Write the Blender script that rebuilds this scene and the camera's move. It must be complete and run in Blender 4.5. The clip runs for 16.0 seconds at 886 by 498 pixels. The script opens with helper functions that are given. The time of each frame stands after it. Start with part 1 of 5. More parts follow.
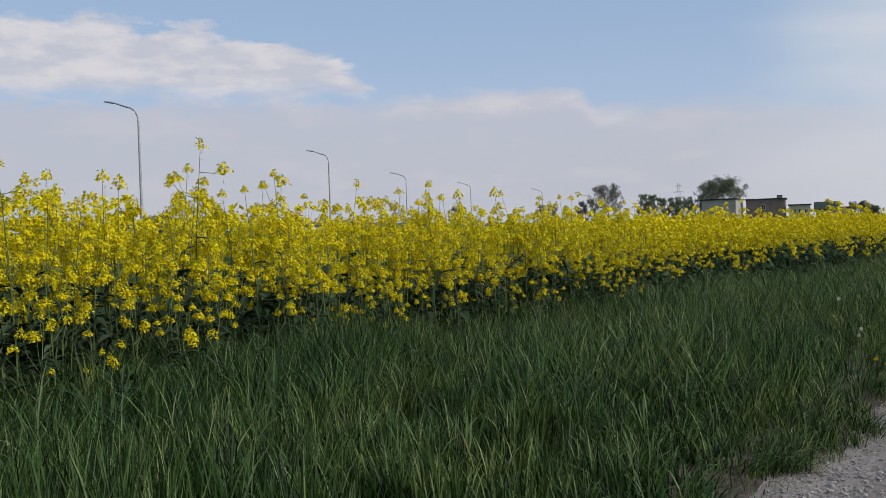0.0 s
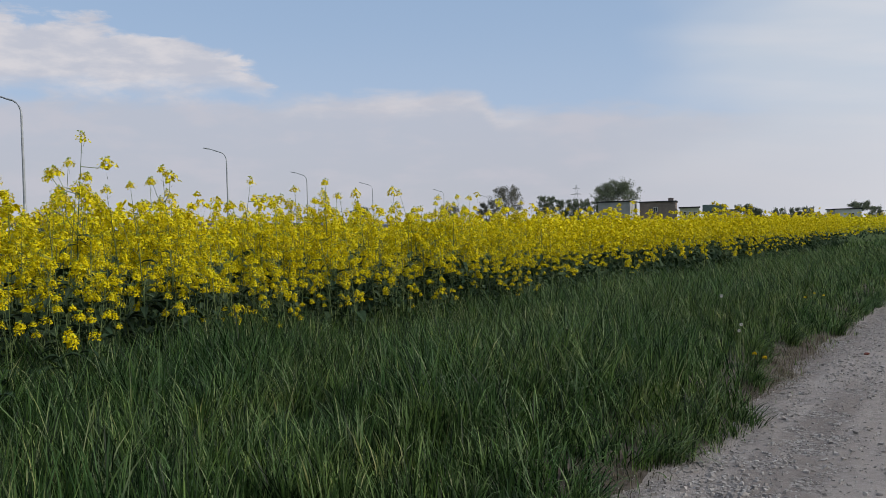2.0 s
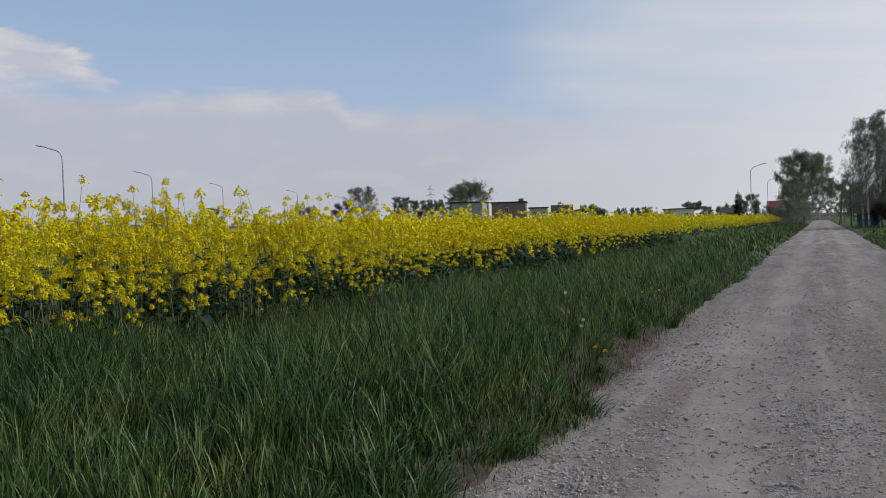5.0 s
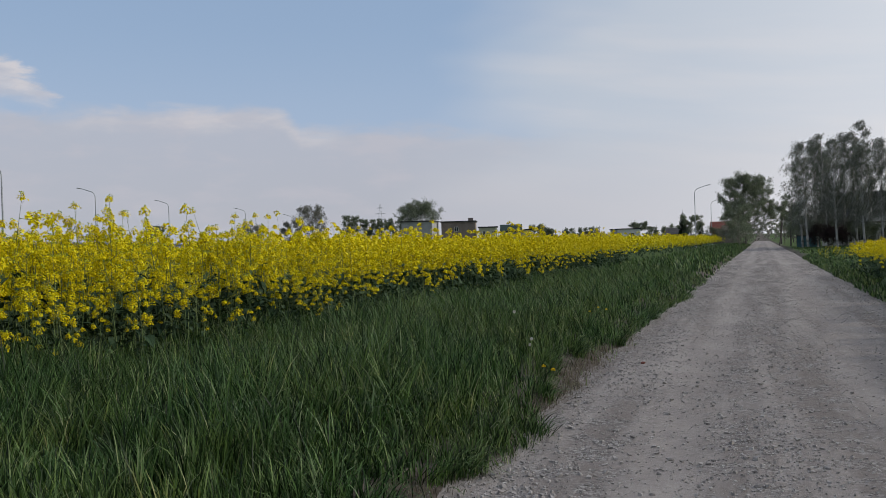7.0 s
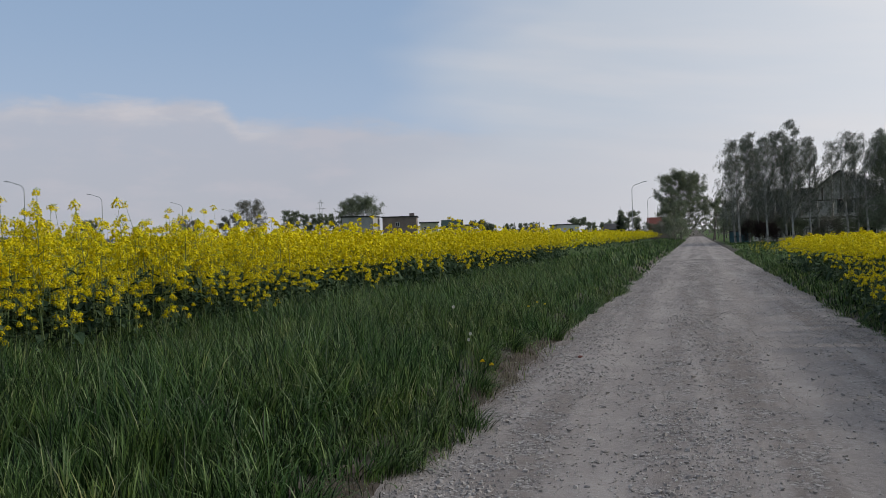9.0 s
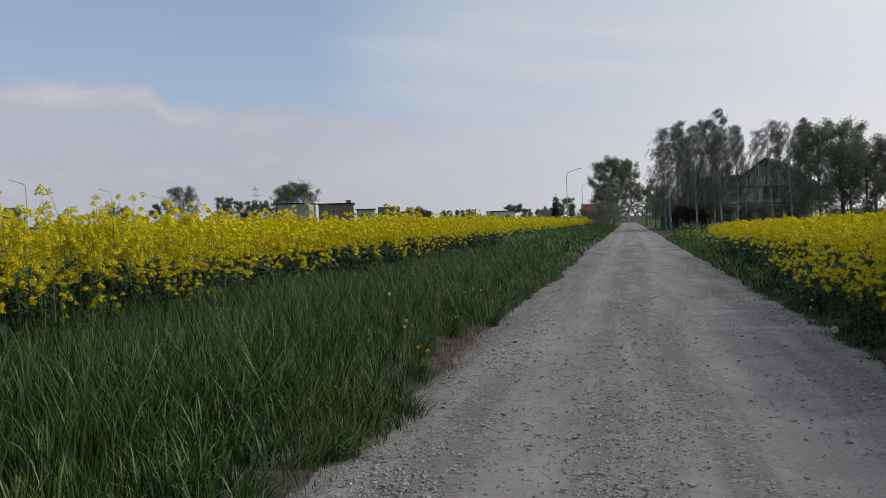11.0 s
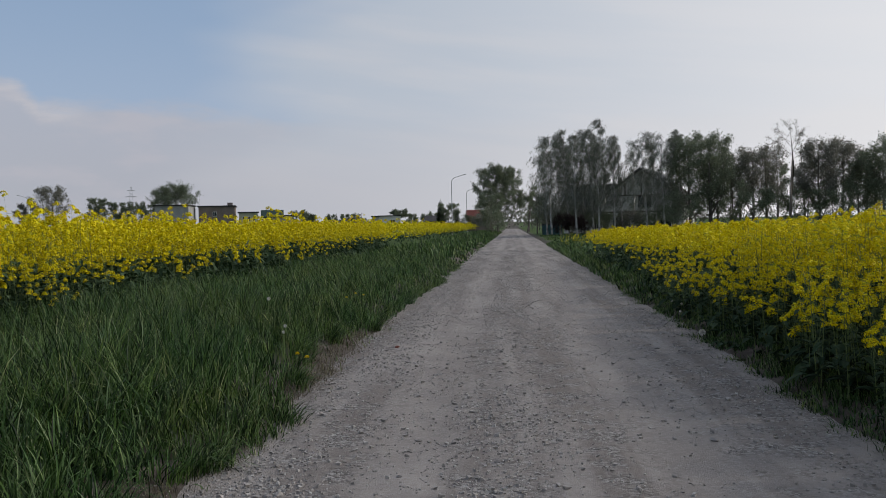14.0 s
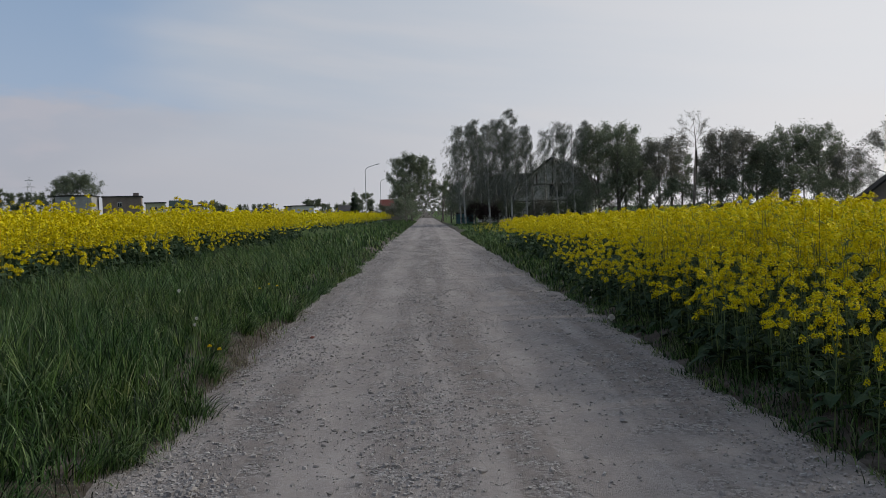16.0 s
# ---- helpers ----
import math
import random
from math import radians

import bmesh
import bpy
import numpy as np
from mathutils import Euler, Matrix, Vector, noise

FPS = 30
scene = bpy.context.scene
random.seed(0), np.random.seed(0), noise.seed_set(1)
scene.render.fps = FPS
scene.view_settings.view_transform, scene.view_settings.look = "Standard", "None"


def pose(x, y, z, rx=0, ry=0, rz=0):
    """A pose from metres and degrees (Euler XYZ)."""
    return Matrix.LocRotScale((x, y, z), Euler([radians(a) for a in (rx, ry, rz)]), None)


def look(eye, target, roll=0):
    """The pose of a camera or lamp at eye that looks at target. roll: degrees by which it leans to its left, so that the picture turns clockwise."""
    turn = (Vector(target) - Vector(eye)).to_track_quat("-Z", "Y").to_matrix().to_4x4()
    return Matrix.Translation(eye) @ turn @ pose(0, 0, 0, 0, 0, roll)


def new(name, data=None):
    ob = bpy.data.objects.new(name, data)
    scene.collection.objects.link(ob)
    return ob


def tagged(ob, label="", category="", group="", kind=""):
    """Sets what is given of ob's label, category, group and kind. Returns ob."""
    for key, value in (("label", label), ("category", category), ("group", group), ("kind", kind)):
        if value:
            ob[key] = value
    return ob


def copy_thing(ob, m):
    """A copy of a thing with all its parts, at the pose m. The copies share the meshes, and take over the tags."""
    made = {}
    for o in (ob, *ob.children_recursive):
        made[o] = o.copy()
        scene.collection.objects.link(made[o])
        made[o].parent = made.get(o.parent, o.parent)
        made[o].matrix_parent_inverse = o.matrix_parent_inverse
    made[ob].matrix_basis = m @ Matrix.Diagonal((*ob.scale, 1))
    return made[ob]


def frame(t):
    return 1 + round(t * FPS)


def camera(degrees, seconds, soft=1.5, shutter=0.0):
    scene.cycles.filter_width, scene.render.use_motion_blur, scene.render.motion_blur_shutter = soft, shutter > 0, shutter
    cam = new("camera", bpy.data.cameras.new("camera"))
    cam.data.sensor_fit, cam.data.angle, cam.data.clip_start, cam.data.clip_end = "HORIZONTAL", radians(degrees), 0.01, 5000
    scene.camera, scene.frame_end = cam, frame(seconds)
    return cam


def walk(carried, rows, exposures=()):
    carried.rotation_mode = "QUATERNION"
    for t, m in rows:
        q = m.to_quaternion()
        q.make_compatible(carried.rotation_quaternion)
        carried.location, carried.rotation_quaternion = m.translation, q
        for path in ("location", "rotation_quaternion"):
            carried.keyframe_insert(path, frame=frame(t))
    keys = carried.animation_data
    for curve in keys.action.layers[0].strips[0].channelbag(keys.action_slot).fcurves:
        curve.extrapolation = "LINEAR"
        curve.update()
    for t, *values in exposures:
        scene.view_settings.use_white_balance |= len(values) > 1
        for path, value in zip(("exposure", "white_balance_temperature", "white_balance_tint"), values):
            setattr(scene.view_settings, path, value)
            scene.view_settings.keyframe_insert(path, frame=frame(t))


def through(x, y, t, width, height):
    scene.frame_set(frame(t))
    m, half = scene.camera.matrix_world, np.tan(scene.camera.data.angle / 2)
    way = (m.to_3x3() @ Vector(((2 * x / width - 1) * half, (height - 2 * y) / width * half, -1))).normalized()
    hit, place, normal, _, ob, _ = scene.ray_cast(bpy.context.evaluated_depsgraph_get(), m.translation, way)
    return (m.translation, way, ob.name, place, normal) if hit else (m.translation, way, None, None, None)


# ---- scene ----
# ---------------------------------------------------------------- camera and its walk
cam = camera(55.2, 16.0, soft=0.6)
ROWS = [
    (0.0, 0.000, -0.000, 1.578, 40.341, -1.252, 1.767),
    (0.5, 0.003, 0.012, 1.580, 39.104, -1.218, 1.713),
    (1.0, 0.010, 0.017, 1.576, 37.930, -1.212, 1.682),
    (1.5, 0.008, 0.042, 1.578, 35.889, -1.162, 1.571),
    (2.0, 0.026, 0.066, 1.556, 33.741, -1.400, 1.546),
    (2.5, 0.025, 0.136, 1.545, 30.459, -1.618, 1.538),
    (3.0, 0.030, 0.134, 1.544, 27.858, -1.895, 1.627),
    (3.5, 0.040, 0.114, 1.546, 26.580, -2.004, 1.735),
    (4.0, 0.049, 0.122, 1.547, 25.726, -2.131, 1.923),
    (6.5, 0.058, 0.154, 1.551, 21.352, -0.575, 1.627),
    (7.0, 0.059, 0.143, 1.549, 20.590, -0.462, 1.664),
    (7.5, 0.065, 0.149, 1.548, 19.713, -0.660, 1.720),
    (8.0, 0.068, 0.165, 1.549, 18.711, -0.684, 1.634),
    (8.5, 0.077, 0.164, 1.548, 17.699, -0.713, 1.730),
    (9.0, 0.076, 0.169, 1.548, 16.623, -0.893, 1.618),
    (11.5, 0.101, 0.177, 1.546, 11.250, -2.008, 1.742),
    (12.0, 0.109, 0.189, 1.546, 10.085, -1.927, 1.602),
    (12.5, 0.109, 0.196, 1.535, 9.100, -2.128, 1.567),
    (13.0, 0.111, 0.211, 1.545, 8.408, -2.473, 1.702),
    (13.5, 0.122, 0.233, 1.549, 6.396, -2.109, 1.340),
    (14.0, 0.118, 0.246, 1.539, 4.637, -1.786, 1.166),
    (14.5, 0.108, 0.244, 1.537, 2.635, -2.091, 1.359),
    (15.0, 0.104, 0.213, 1.534, 1.470, -2.336, 1.445),
    (15.5, 0.108, 0.215, 1.529, 0.113, -2.426, 1.459),
    (16.0, 0.115, 0.225, 1.535, -1.155, -2.624, 1.447),
]
walk(cam, [(t, pose(x, y, z, 90 + pitch, roll, yaw)) for t, x, y, z, yaw, pitch, roll in ROWS],
     exposures=[(0.0, 0.0), (4.0, -0.05), (6.5, -0.12), (9.0, -0.15), (12.0, -0.17), (16.0, -0.31)])


# ---------------------------------------------------------------- node helpers
class Nodes:
    """Short spellings for building a node tree."""

    def __init__(self, tree):
        self.t = tree

    def put(self, sock, value):
        if isinstance(value, bpy.types.NodeSocket):
            self.t.links.new(value, sock)
        else:
            sock.default_value = value

    def math(self, op, a, b=0.0, c=0.0, clamp=False):
        n = self.t.nodes.new("ShaderNodeMath")
        n.operation, n.use_clamp = op, clamp
        for i, v in enumerate((a, b, c)):
            self.put(n.inputs[i], v)
        return n.outputs[0]

    def step(self, v, lo, hi, to_lo=0.0, to_hi=1.0):
        n = self.t.nodes.new("ShaderNodeMapRange")
        n.interpolation_type = "SMOOTHSTEP"
        for i, x in enumerate((v, lo, hi, to_lo, to_hi)):
            self.put(n.inputs[i], x)
        return n.outputs[0]

    def mix(self, f, a, b, kind="MIX"):
        n = self.t.nodes.new("ShaderNodeMix")
        n.data_type, n.blend_type = "RGBA", kind
        self.put(n.inputs[0], f)
        for sock, v in ((n.inputs[6], a), (n.inputs[7], b)):
            self.put(sock, (*v, 1.0) if isinstance(v, tuple) and len(v) == 3 else v)
        return n.outputs[2]

    def noise(self, vec, scale, detail=4.0, rough=0.55, lac=2.0, distort=0.0):
        n = self.t.nodes.new("ShaderNodeTexNoise")
        if vec is not None:
            self.t.links.new(vec, n.inputs["Vector"])
        for k, v in (("Scale", scale), ("Detail", detail), ("Roughness", rough), ("Lacunarity", lac), ("Distortion", distort)):
            n.inputs[k].default_value = v
        return n.outputs["Fac"]

    def vec(self, x, y, z=0.0):
        n = self.t.nodes.new("ShaderNodeCombineXYZ")
        for i, v in enumerate((x, y, z)):
            self.put(n.inputs[i], v)
        return n.outputs[0]

    def split(self, v):
        n = self.t.nodes.new("ShaderNodeSeparateXYZ")
        self.t.links.new(v, n.inputs[0])
        return n.outputs[0], n.outputs[1], n.outputs[2]

    def ramp(self, f, stops, mode="LINEAR"):
        n = self.t.nodes.new("ShaderNodeValToRGB")
        n.color_ramp.interpolation = mode
        els = n.color_ramp.elements
        while len(els) < len(stops):
            els.new(0.5)
        for e, (p, c) in zip(els, stops):
            e.position = p
            e.color = (c, c, c, 1) if isinstance(c, float) else (*c, 1)
        self.put(n.inputs[0], f)
        return n.outputs[0]


# ---------------------------------------------------------------- sky and sun
SUN_AZ, SUN_EL = 75.0, 32.0  # degrees right of the track's direction, degrees up
STRENGTH = 0.1
world = bpy.data.worlds.new("sky")
scene.world = world
world.use_nodes = True
wt = world.node_tree
wt.nodes.clear()
W = Nodes(wt)
sky = wt.nodes.new("ShaderNodeTexSky")
sky.sky_type, sky.sun_disc = "NISHITA", False
sky.sun_elevation, sky.sun_rotation = radians(SUN_EL), radians(SUN_AZ)
sky.air_density, sky.dust_density, sky.ozone_density = 1.0, 1.5, 1.0
way = wt.nodes.new("ShaderNodeTexCoord").outputs["Generated"]
wx, wy, wz = W.split(way)
az = W.math("MULTIPLY", W.math("ARCTAN2", wx, wy), 57.2958)
el = W.math("MULTIPLY", W.math("ARCSINE", wz), 57.2958)
flat = W.vec(W.math("MULTIPLY", az, 0.35), el)
big = W.math("SUBTRACT", W.noise(flat, 0.22, 2.0, 0.5), 0.5)
puffs = W.math("SUBTRACT", W.noise(flat, 0.75, 6.0, 0.58, distort=0.3), 0.5)
# upper edge of the cloud bank by azimuth
turned = W.math("DIVIDE", W.math("ADD", az, 90.0), 90.0)
edge = W.math("MULTIPLY", W.ramp(turned, [(0.0, 0.43), (0.50, 0.435), (0.57, 0.455), (0.655, 0.445), (0.668, 0.39), (0.74, 0.40), (0.84, 0.34)]), 20.0)
rise = W.math("SUBTRACT", W.math("ADD", edge, W.math("MULTIPLY", puffs, 2.2)), el)
deck = W.step(rise, -0.5, 0.9)
left = W.math("MULTIPLY", W.step(az, -30.0, -26.0, 1.0, 0.0), W.step(az, -46.0, -42.0))
rim = W.math("MULTIPLY", W.math("MULTIPLY", deck, W.step(rise, 0.5, 1.7, 1.0, 0.0)), left)
# the brighter bank that lies on it
crest = W.math("MULTIPLY", W.ramp(turned, [(0.0, 0.68), (0.244, 0.69), (0.333, 0.695), (0.40, 0.65), (0.444, 0.625), (0.475, 0.58), (0.492, 0.53), (0.508, 0.44), (0.53, 0.3)]), 20.0)
over = W.math("SUBTRACT", W.math("ADD", crest, W.math("MULTIPLY", puffs, 4.4)), el)
bank = W.math("MULTIPLY", W.step(over, -0.15, 0.8), W.step(W.math("ADD", el, W.math("MULTIPLY", puffs, 3.0)), 8.3, 10.3))
blotch = W.noise(flat, 0.5, 5.0, 0.55)
veil = W.step(W.math("ADD", W.math("SUBTRACT", az, W.math("MULTIPLY", el, 0.5)), W.math("MULTIPLY", big, 16.0)), -27.0, -15.0)
streak = W.noise(W.vec(W.math("MULTIPLY", az, 0.12), W.math("ADD", el, W.math("MULTIPLY", az, 0.12))), 0.4, 4.0, 0.5)
K = 1.0 / STRENGTH


def light(r, g, b):
    return (r * K, g * K, b * K)


blue = W.mix(0.7, sky.outputs[0], light(0.37, 0.51, 0.735))
blue = W.mix(W.step(el, 4.0, 16.0, 0.45, 0.0), blue, light(0.50, 0.58, 0.74))
haze = W.mix(W.step(el, 0.0, 9.0), light(0.505, 0.515, 0.57), light(0.49, 0.52, 0.605))
haze = W.mix(W.math("MULTIPLY", W.step(blotch, 0.45, 0.68), 0.6), haze, light(0.57, 0.555, 0.61))
white = W.mix(W.step(W.noise(flat, 0.9, 5.0, 0.55), 0.35, 0.68), light(0.56, 0.56, 0.62), light(0.74, 0.695, 0.70))
col = W.mix(W.math("MULTIPLY", deck, 0.92), blue, haze)
col = W.mix(W.math("MULTIPLY", rim, 0.55), col, white)
col = W.mix(W.math("MULTIPLY", bank, 0.82), col, white)
thin = W.mix(W.step(streak, 0.35, 0.7), light(0.55, 0.61, 0.70), light(0.63, 0.655, 0.715))
thin = W.mix(W.step(az, -14.0, 36.0, 0.0, 0.9), thin, light(1.02, 1.01, 1.02))
low = W.mix(W.step(az, -20.0, 26.0), light(0.56, 0.565, 0.62), light(0.96, 0.94, 0.95))
thin = W.mix(W.step(el, 1.0, 9.0, 0.8, 0.0), thin, low)
col = W.mix(W.math("MULTIPLY", veil, 0.9), col, thin)
# the rest of the dome, overhead and behind
dome = W.mix(W.step(W.noise(way, 2.2, 4.0), 0.4, 0.65), light(0.31, 0.42, 0.60), light(0.55, 0.57, 0.63))
col = W.mix(W.step(el, 18.0, 34.0), col, dome)
behind = W.math("MAXIMUM", W.step(az, -110.0, -80.0, 1.0, 0.0), W.step(az, 70.0, 120.0))
col = W.mix(behind, col, W.mix(0.55, dome, light(0.26, 0.31, 0.40)))
bg = wt.nodes.new("ShaderNodeBackground")
bg.inputs["Strength"].default_value = STRENGTH
wt.links.new(col, bg.inputs["Color"])
wt.links.new(bg.outputs[0], wt.nodes.new("ShaderNodeOutputWorld").inputs["Surface"])

lamp = bpy.data.lights.new("sun", "SUN")
lamp.energy, lamp.angle, lamp.color = 2.3, radians(8), (1.0, 0.94, 0.85)
sun = new("sun", lamp)
sun_to = Vector((math.sin(radians(SUN_AZ)) * math.cos(radians(SUN_EL)), math.cos(radians(SUN_AZ)) * math.cos(radians(SUN_EL)), math.sin(radians(SUN_EL))))
sun.matrix_world = look(sun_to * 60, (0, 0, 0))


# ---------------------------------------------------------------- materials
def material(name, rough=0.8, spec=0.3):
    m = bpy.data.materials.new(name)
    m.use_nodes = True
    b = m.node_tree.nodes["Principled BSDF"]
    b.inputs["Roughness"].default_value = rough
    b.inputs["Specular IOR Level"].default_value = spec
    return m, Nodes(m.node_tree), b


def coords(n):
    return n.t.nodes.new("ShaderNodeTexCoord").outputs["Object"]


def place(n):
    return n.t.nodes.new("ShaderNodeNewGeometry").outputs["Position"]


def island(n):
    return n.t.nodes.new("ShaderNodeNewGeometry").outputs["Random Per Island"]


def bump(n, b, height, strength, distance):
    k = n.t.nodes.new("ShaderNodeBump")
    k.inputs["Strength"].default_value, k.inputs["Distance"].default_value = strength, distance
    n.put(k.inputs["Height"], height)
    n.t.links.new(k.outputs[0], b.inputs["Normal"])


def leafy(name, stops, through=0.3, rough=0.6, spec=0.25, patch=None, patch_scale=0.5):
    """Leaf, petal or blade: colour by piece, with some light passing through it."""
    m, n, b = material(name, rough, spec)
    c = n.ramp(island(n), stops)
    if patch:
        c = n.mix(n.step(n.noise(place(n), patch_scale, 3.0), 0.42, 0.62), c, n.mix(1.0, c, patch, "MULTIPLY"))
        c = n.mix(n.step(n.noise(place(n), patch_scale * 4.3, 3.0), 0.45, 0.68), c, n.mix(1.0, c, (1.35, 1.22, 0.9), "MULTIPLY"))
    n.put(b.inputs["Base Color"], c)
    tr = n.t.nodes.new("ShaderNodeBsdfTranslucent")
    n.put(tr.inputs["Color"], c)
    mx = n.t.nodes.new("ShaderNodeMixShader")
    mx.inputs[0].default_value = through
    n.t.links.new(b.outputs[0], mx.inputs[1])
    n.t.links.new(tr.outputs[0], mx.inputs[2])
    n.t.links.new(mx.outputs[0], n.t.nodes["Material Output"].inputs["Surface"])
    return m


def plain(name, a, b2, scale=3.0, rough=0.8, spec=0.3, metal=0.0, relief=0.0):
    m, n, b = material(name, rough, spec)
    p = coords(n)
    f = n.math("ADD", n.math("MULTIPLY", n.noise(p, scale, 4.0), 0.6), n.math("MULTIPLY", n.noise(p, scale * 9, 3.0), 0.4))
    n.put(b.inputs["Base Color"], n.mix(n.step(f, 0.35, 0.65), a, b2))
    b.inputs["Metallic"].default_value = metal
    if relief:
        bump(n, b, f, 0.6, relief)
    return m


PETAL = leafy("rape_petal", [(0.0, (0.46, 0.375, 0.006)), (0.3, (0.73, 0.60, 0.005)), (0.75, (0.86, 0.735, 0.008)), (1.0, (0.90, 0.83, 0.04))], 0.22, 0.6, 0.12)
BUD = leafy("rape_bud", [(0.0, (0.26, 0.34, 0.03)), (1.0, (0.52, 0.56, 0.05))], 0.3)
STEM = leafy("rape_stem", [(0.0, (0.095, 0.15, 0.05)), (1.0, (0.21, 0.27, 0.11))], 0.1)
# leaf greens lowered to near black: the crop base's shade is in the colour
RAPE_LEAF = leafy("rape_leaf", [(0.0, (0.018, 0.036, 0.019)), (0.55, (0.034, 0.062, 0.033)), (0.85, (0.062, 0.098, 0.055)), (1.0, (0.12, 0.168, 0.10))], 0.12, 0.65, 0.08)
# darkest blades stand for shaded gaps, palest ones for sunlit blade sides
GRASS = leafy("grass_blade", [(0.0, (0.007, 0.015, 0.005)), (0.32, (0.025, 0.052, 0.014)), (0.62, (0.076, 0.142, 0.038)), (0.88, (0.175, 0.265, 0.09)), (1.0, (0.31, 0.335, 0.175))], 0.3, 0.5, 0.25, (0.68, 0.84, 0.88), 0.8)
DRY_GRASS = leafy("dry_grass", [(0.0, (0.07, 0.058, 0.042)), (0.6, (0.15, 0.128, 0.088)), (1.0, (0.26, 0.235, 0.16))], 0.2)
WEATHERED = plain("weathered_steel", (0.07, 0.075, 0.082), (0.13, 0.135, 0.145), 3.0, 0.7, 0.3)
BIRCH_LEAF = leafy("birch_leaf", [(0.0, (0.085, 0.10, 0.078)), (1.0, (0.20, 0.22, 0.17))], 0.4)
# lightened and greyed: the haze of distance is painted into these leaves
TREE_LEAF = leafy("hazed_tree_leaf", [(0.0, (0.11, 0.135, 0.09)), (1.0, (0.24, 0.272, 0.182))], 0.45)
PURPLE_LEAF = leafy("copper_leaf", [(0.0, (0.035, 0.024, 0.024)), (1.0, (0.075, 0.048, 0.046))], 0.3)
# young leaf, paler and greyer still with haze put into its colour
DULL_LEAF = leafy("hazed_young_leaf", [(0.0, (0.14, 0.14, 0.12)), (1.0, (0.28, 0.275, 0.23))], 0.45)
NEEDLE = leafy("spruce_needle", [(0.0, (0.018, 0.035, 0.018)), (1.0, (0.04, 0.07, 0.035))], 0.1)
BARK = plain("bark", (0.09, 0.078, 0.068), (0.19, 0.17, 0.15), 6.0, 0.9, 0.2)
BIRCH_BARK = plain("birch_bark", (0.16, 0.15, 0.14), (0.62, 0.60, 0.57), 2.0, 0.8, 0.2)
STEEL = plain("galvanised_steel", (0.30, 0.32, 0.34), (0.44, 0.46, 0.48), 4.0, 0.5, 0.4, 0.2)
LAMP_HEAD = plain("lamp_housing", (0.38, 0.39, 0.41), (0.52, 0.53, 0.55), 8.0, 0.5)
WHITE_WALL = plain("white_render", (0.62, 0.61, 0.58), (0.78, 0.77, 0.74), 0.6, 0.9, 0.2)
HOUSE_WALL = plain("weathered_white_render", (0.62, 0.60, 0.58), (0.80, 0.78, 0.76), 0.8, 0.9, 0.2)
GREY_WALL = plain("grey_render", (0.34, 0.33, 0.32), (0.45, 0.44, 0.43), 0.6, 0.9, 0.2)
BROWN_WALL = plain("brown_render", (0.20, 0.16, 0.14), (0.28, 0.23, 0.20), 0.7, 0.9, 0.2)
CREAM_WALL = plain("cream_render", (0.46, 0.44, 0.32), (0.58, 0.56, 0.42), 0.7, 0.9, 0.2)
DARK_ROOF = plain("dark_roof", (0.035, 0.034, 0.036), (0.075, 0.07, 0.07), 1.5, 0.85, 0.3)
GREEN_ROOF = plain("green_roof", (0.015, 0.035, 0.03), (0.03, 0.055, 0.045), 1.5, 0.7, 0.3)
RED_ROOF = plain("red_roof", (0.13, 0.04, 0.032), (0.20, 0.065, 0.05), 1.2, 0.85, 0.3)
THATCH = plain("brown_thatch", (0.032, 0.028, 0.026), (0.06, 0.053, 0.048), 1.0, 0.95, 0.1)
TIMBER = plain("dark_timber", (0.05, 0.035, 0.025), (0.10, 0.07, 0.05), 4.0, 0.8)
GLASS = plain("dark_window_glass", (0.02, 0.023, 0.027), (0.035, 0.04, 0.045), 0.5, 0.12, 0.5)
TEAL = plain("teal_paint", (0.06, 0.14, 0.17), (0.10, 0.20, 0.23), 2.0, 0.6)
DANDELION = plain("dandelion_yellow", (0.75, 0.55, 0.02), (0.85, 0.66, 0.03), 60.0)
FLUFF = plain("seed_fluff", (0.62, 0.60, 0.56), (0.78, 0.76, 0.72), 80.0, 0.95, 0.1)
STONE = None


def stone_material():
    m, n, b = material("limestone", 0.9, 0.2)
    c = n.ramp(island(n), [(0.0, (0.15, 0.135, 0.126)), (0.35, (0.29, 0.264, 0.247)), (0.80, (0.43, 0.40, 0.378)), (1.0, (0.60, 0.575, 0.55))])
    c = n.mix(0.35, c, n.ramp(n.t.nodes.new("ShaderNodeObjectInfo").outputs["Random"], [(0.0, (0.24, 0.22, 0.207)), (1.0, (0.54, 0.515, 0.49))]))
    g = n.noise(coords(n), 60.0, 4.0)
    n.put(b.inputs["Base Color"], n.mix(n.step(g, 0.3, 0.7, 0.0, 0.35), c, (0.17, 0.155, 0.145)))
    bump(n, b, g, 0.5, 0.004)
    return m


STONE = stone_material()


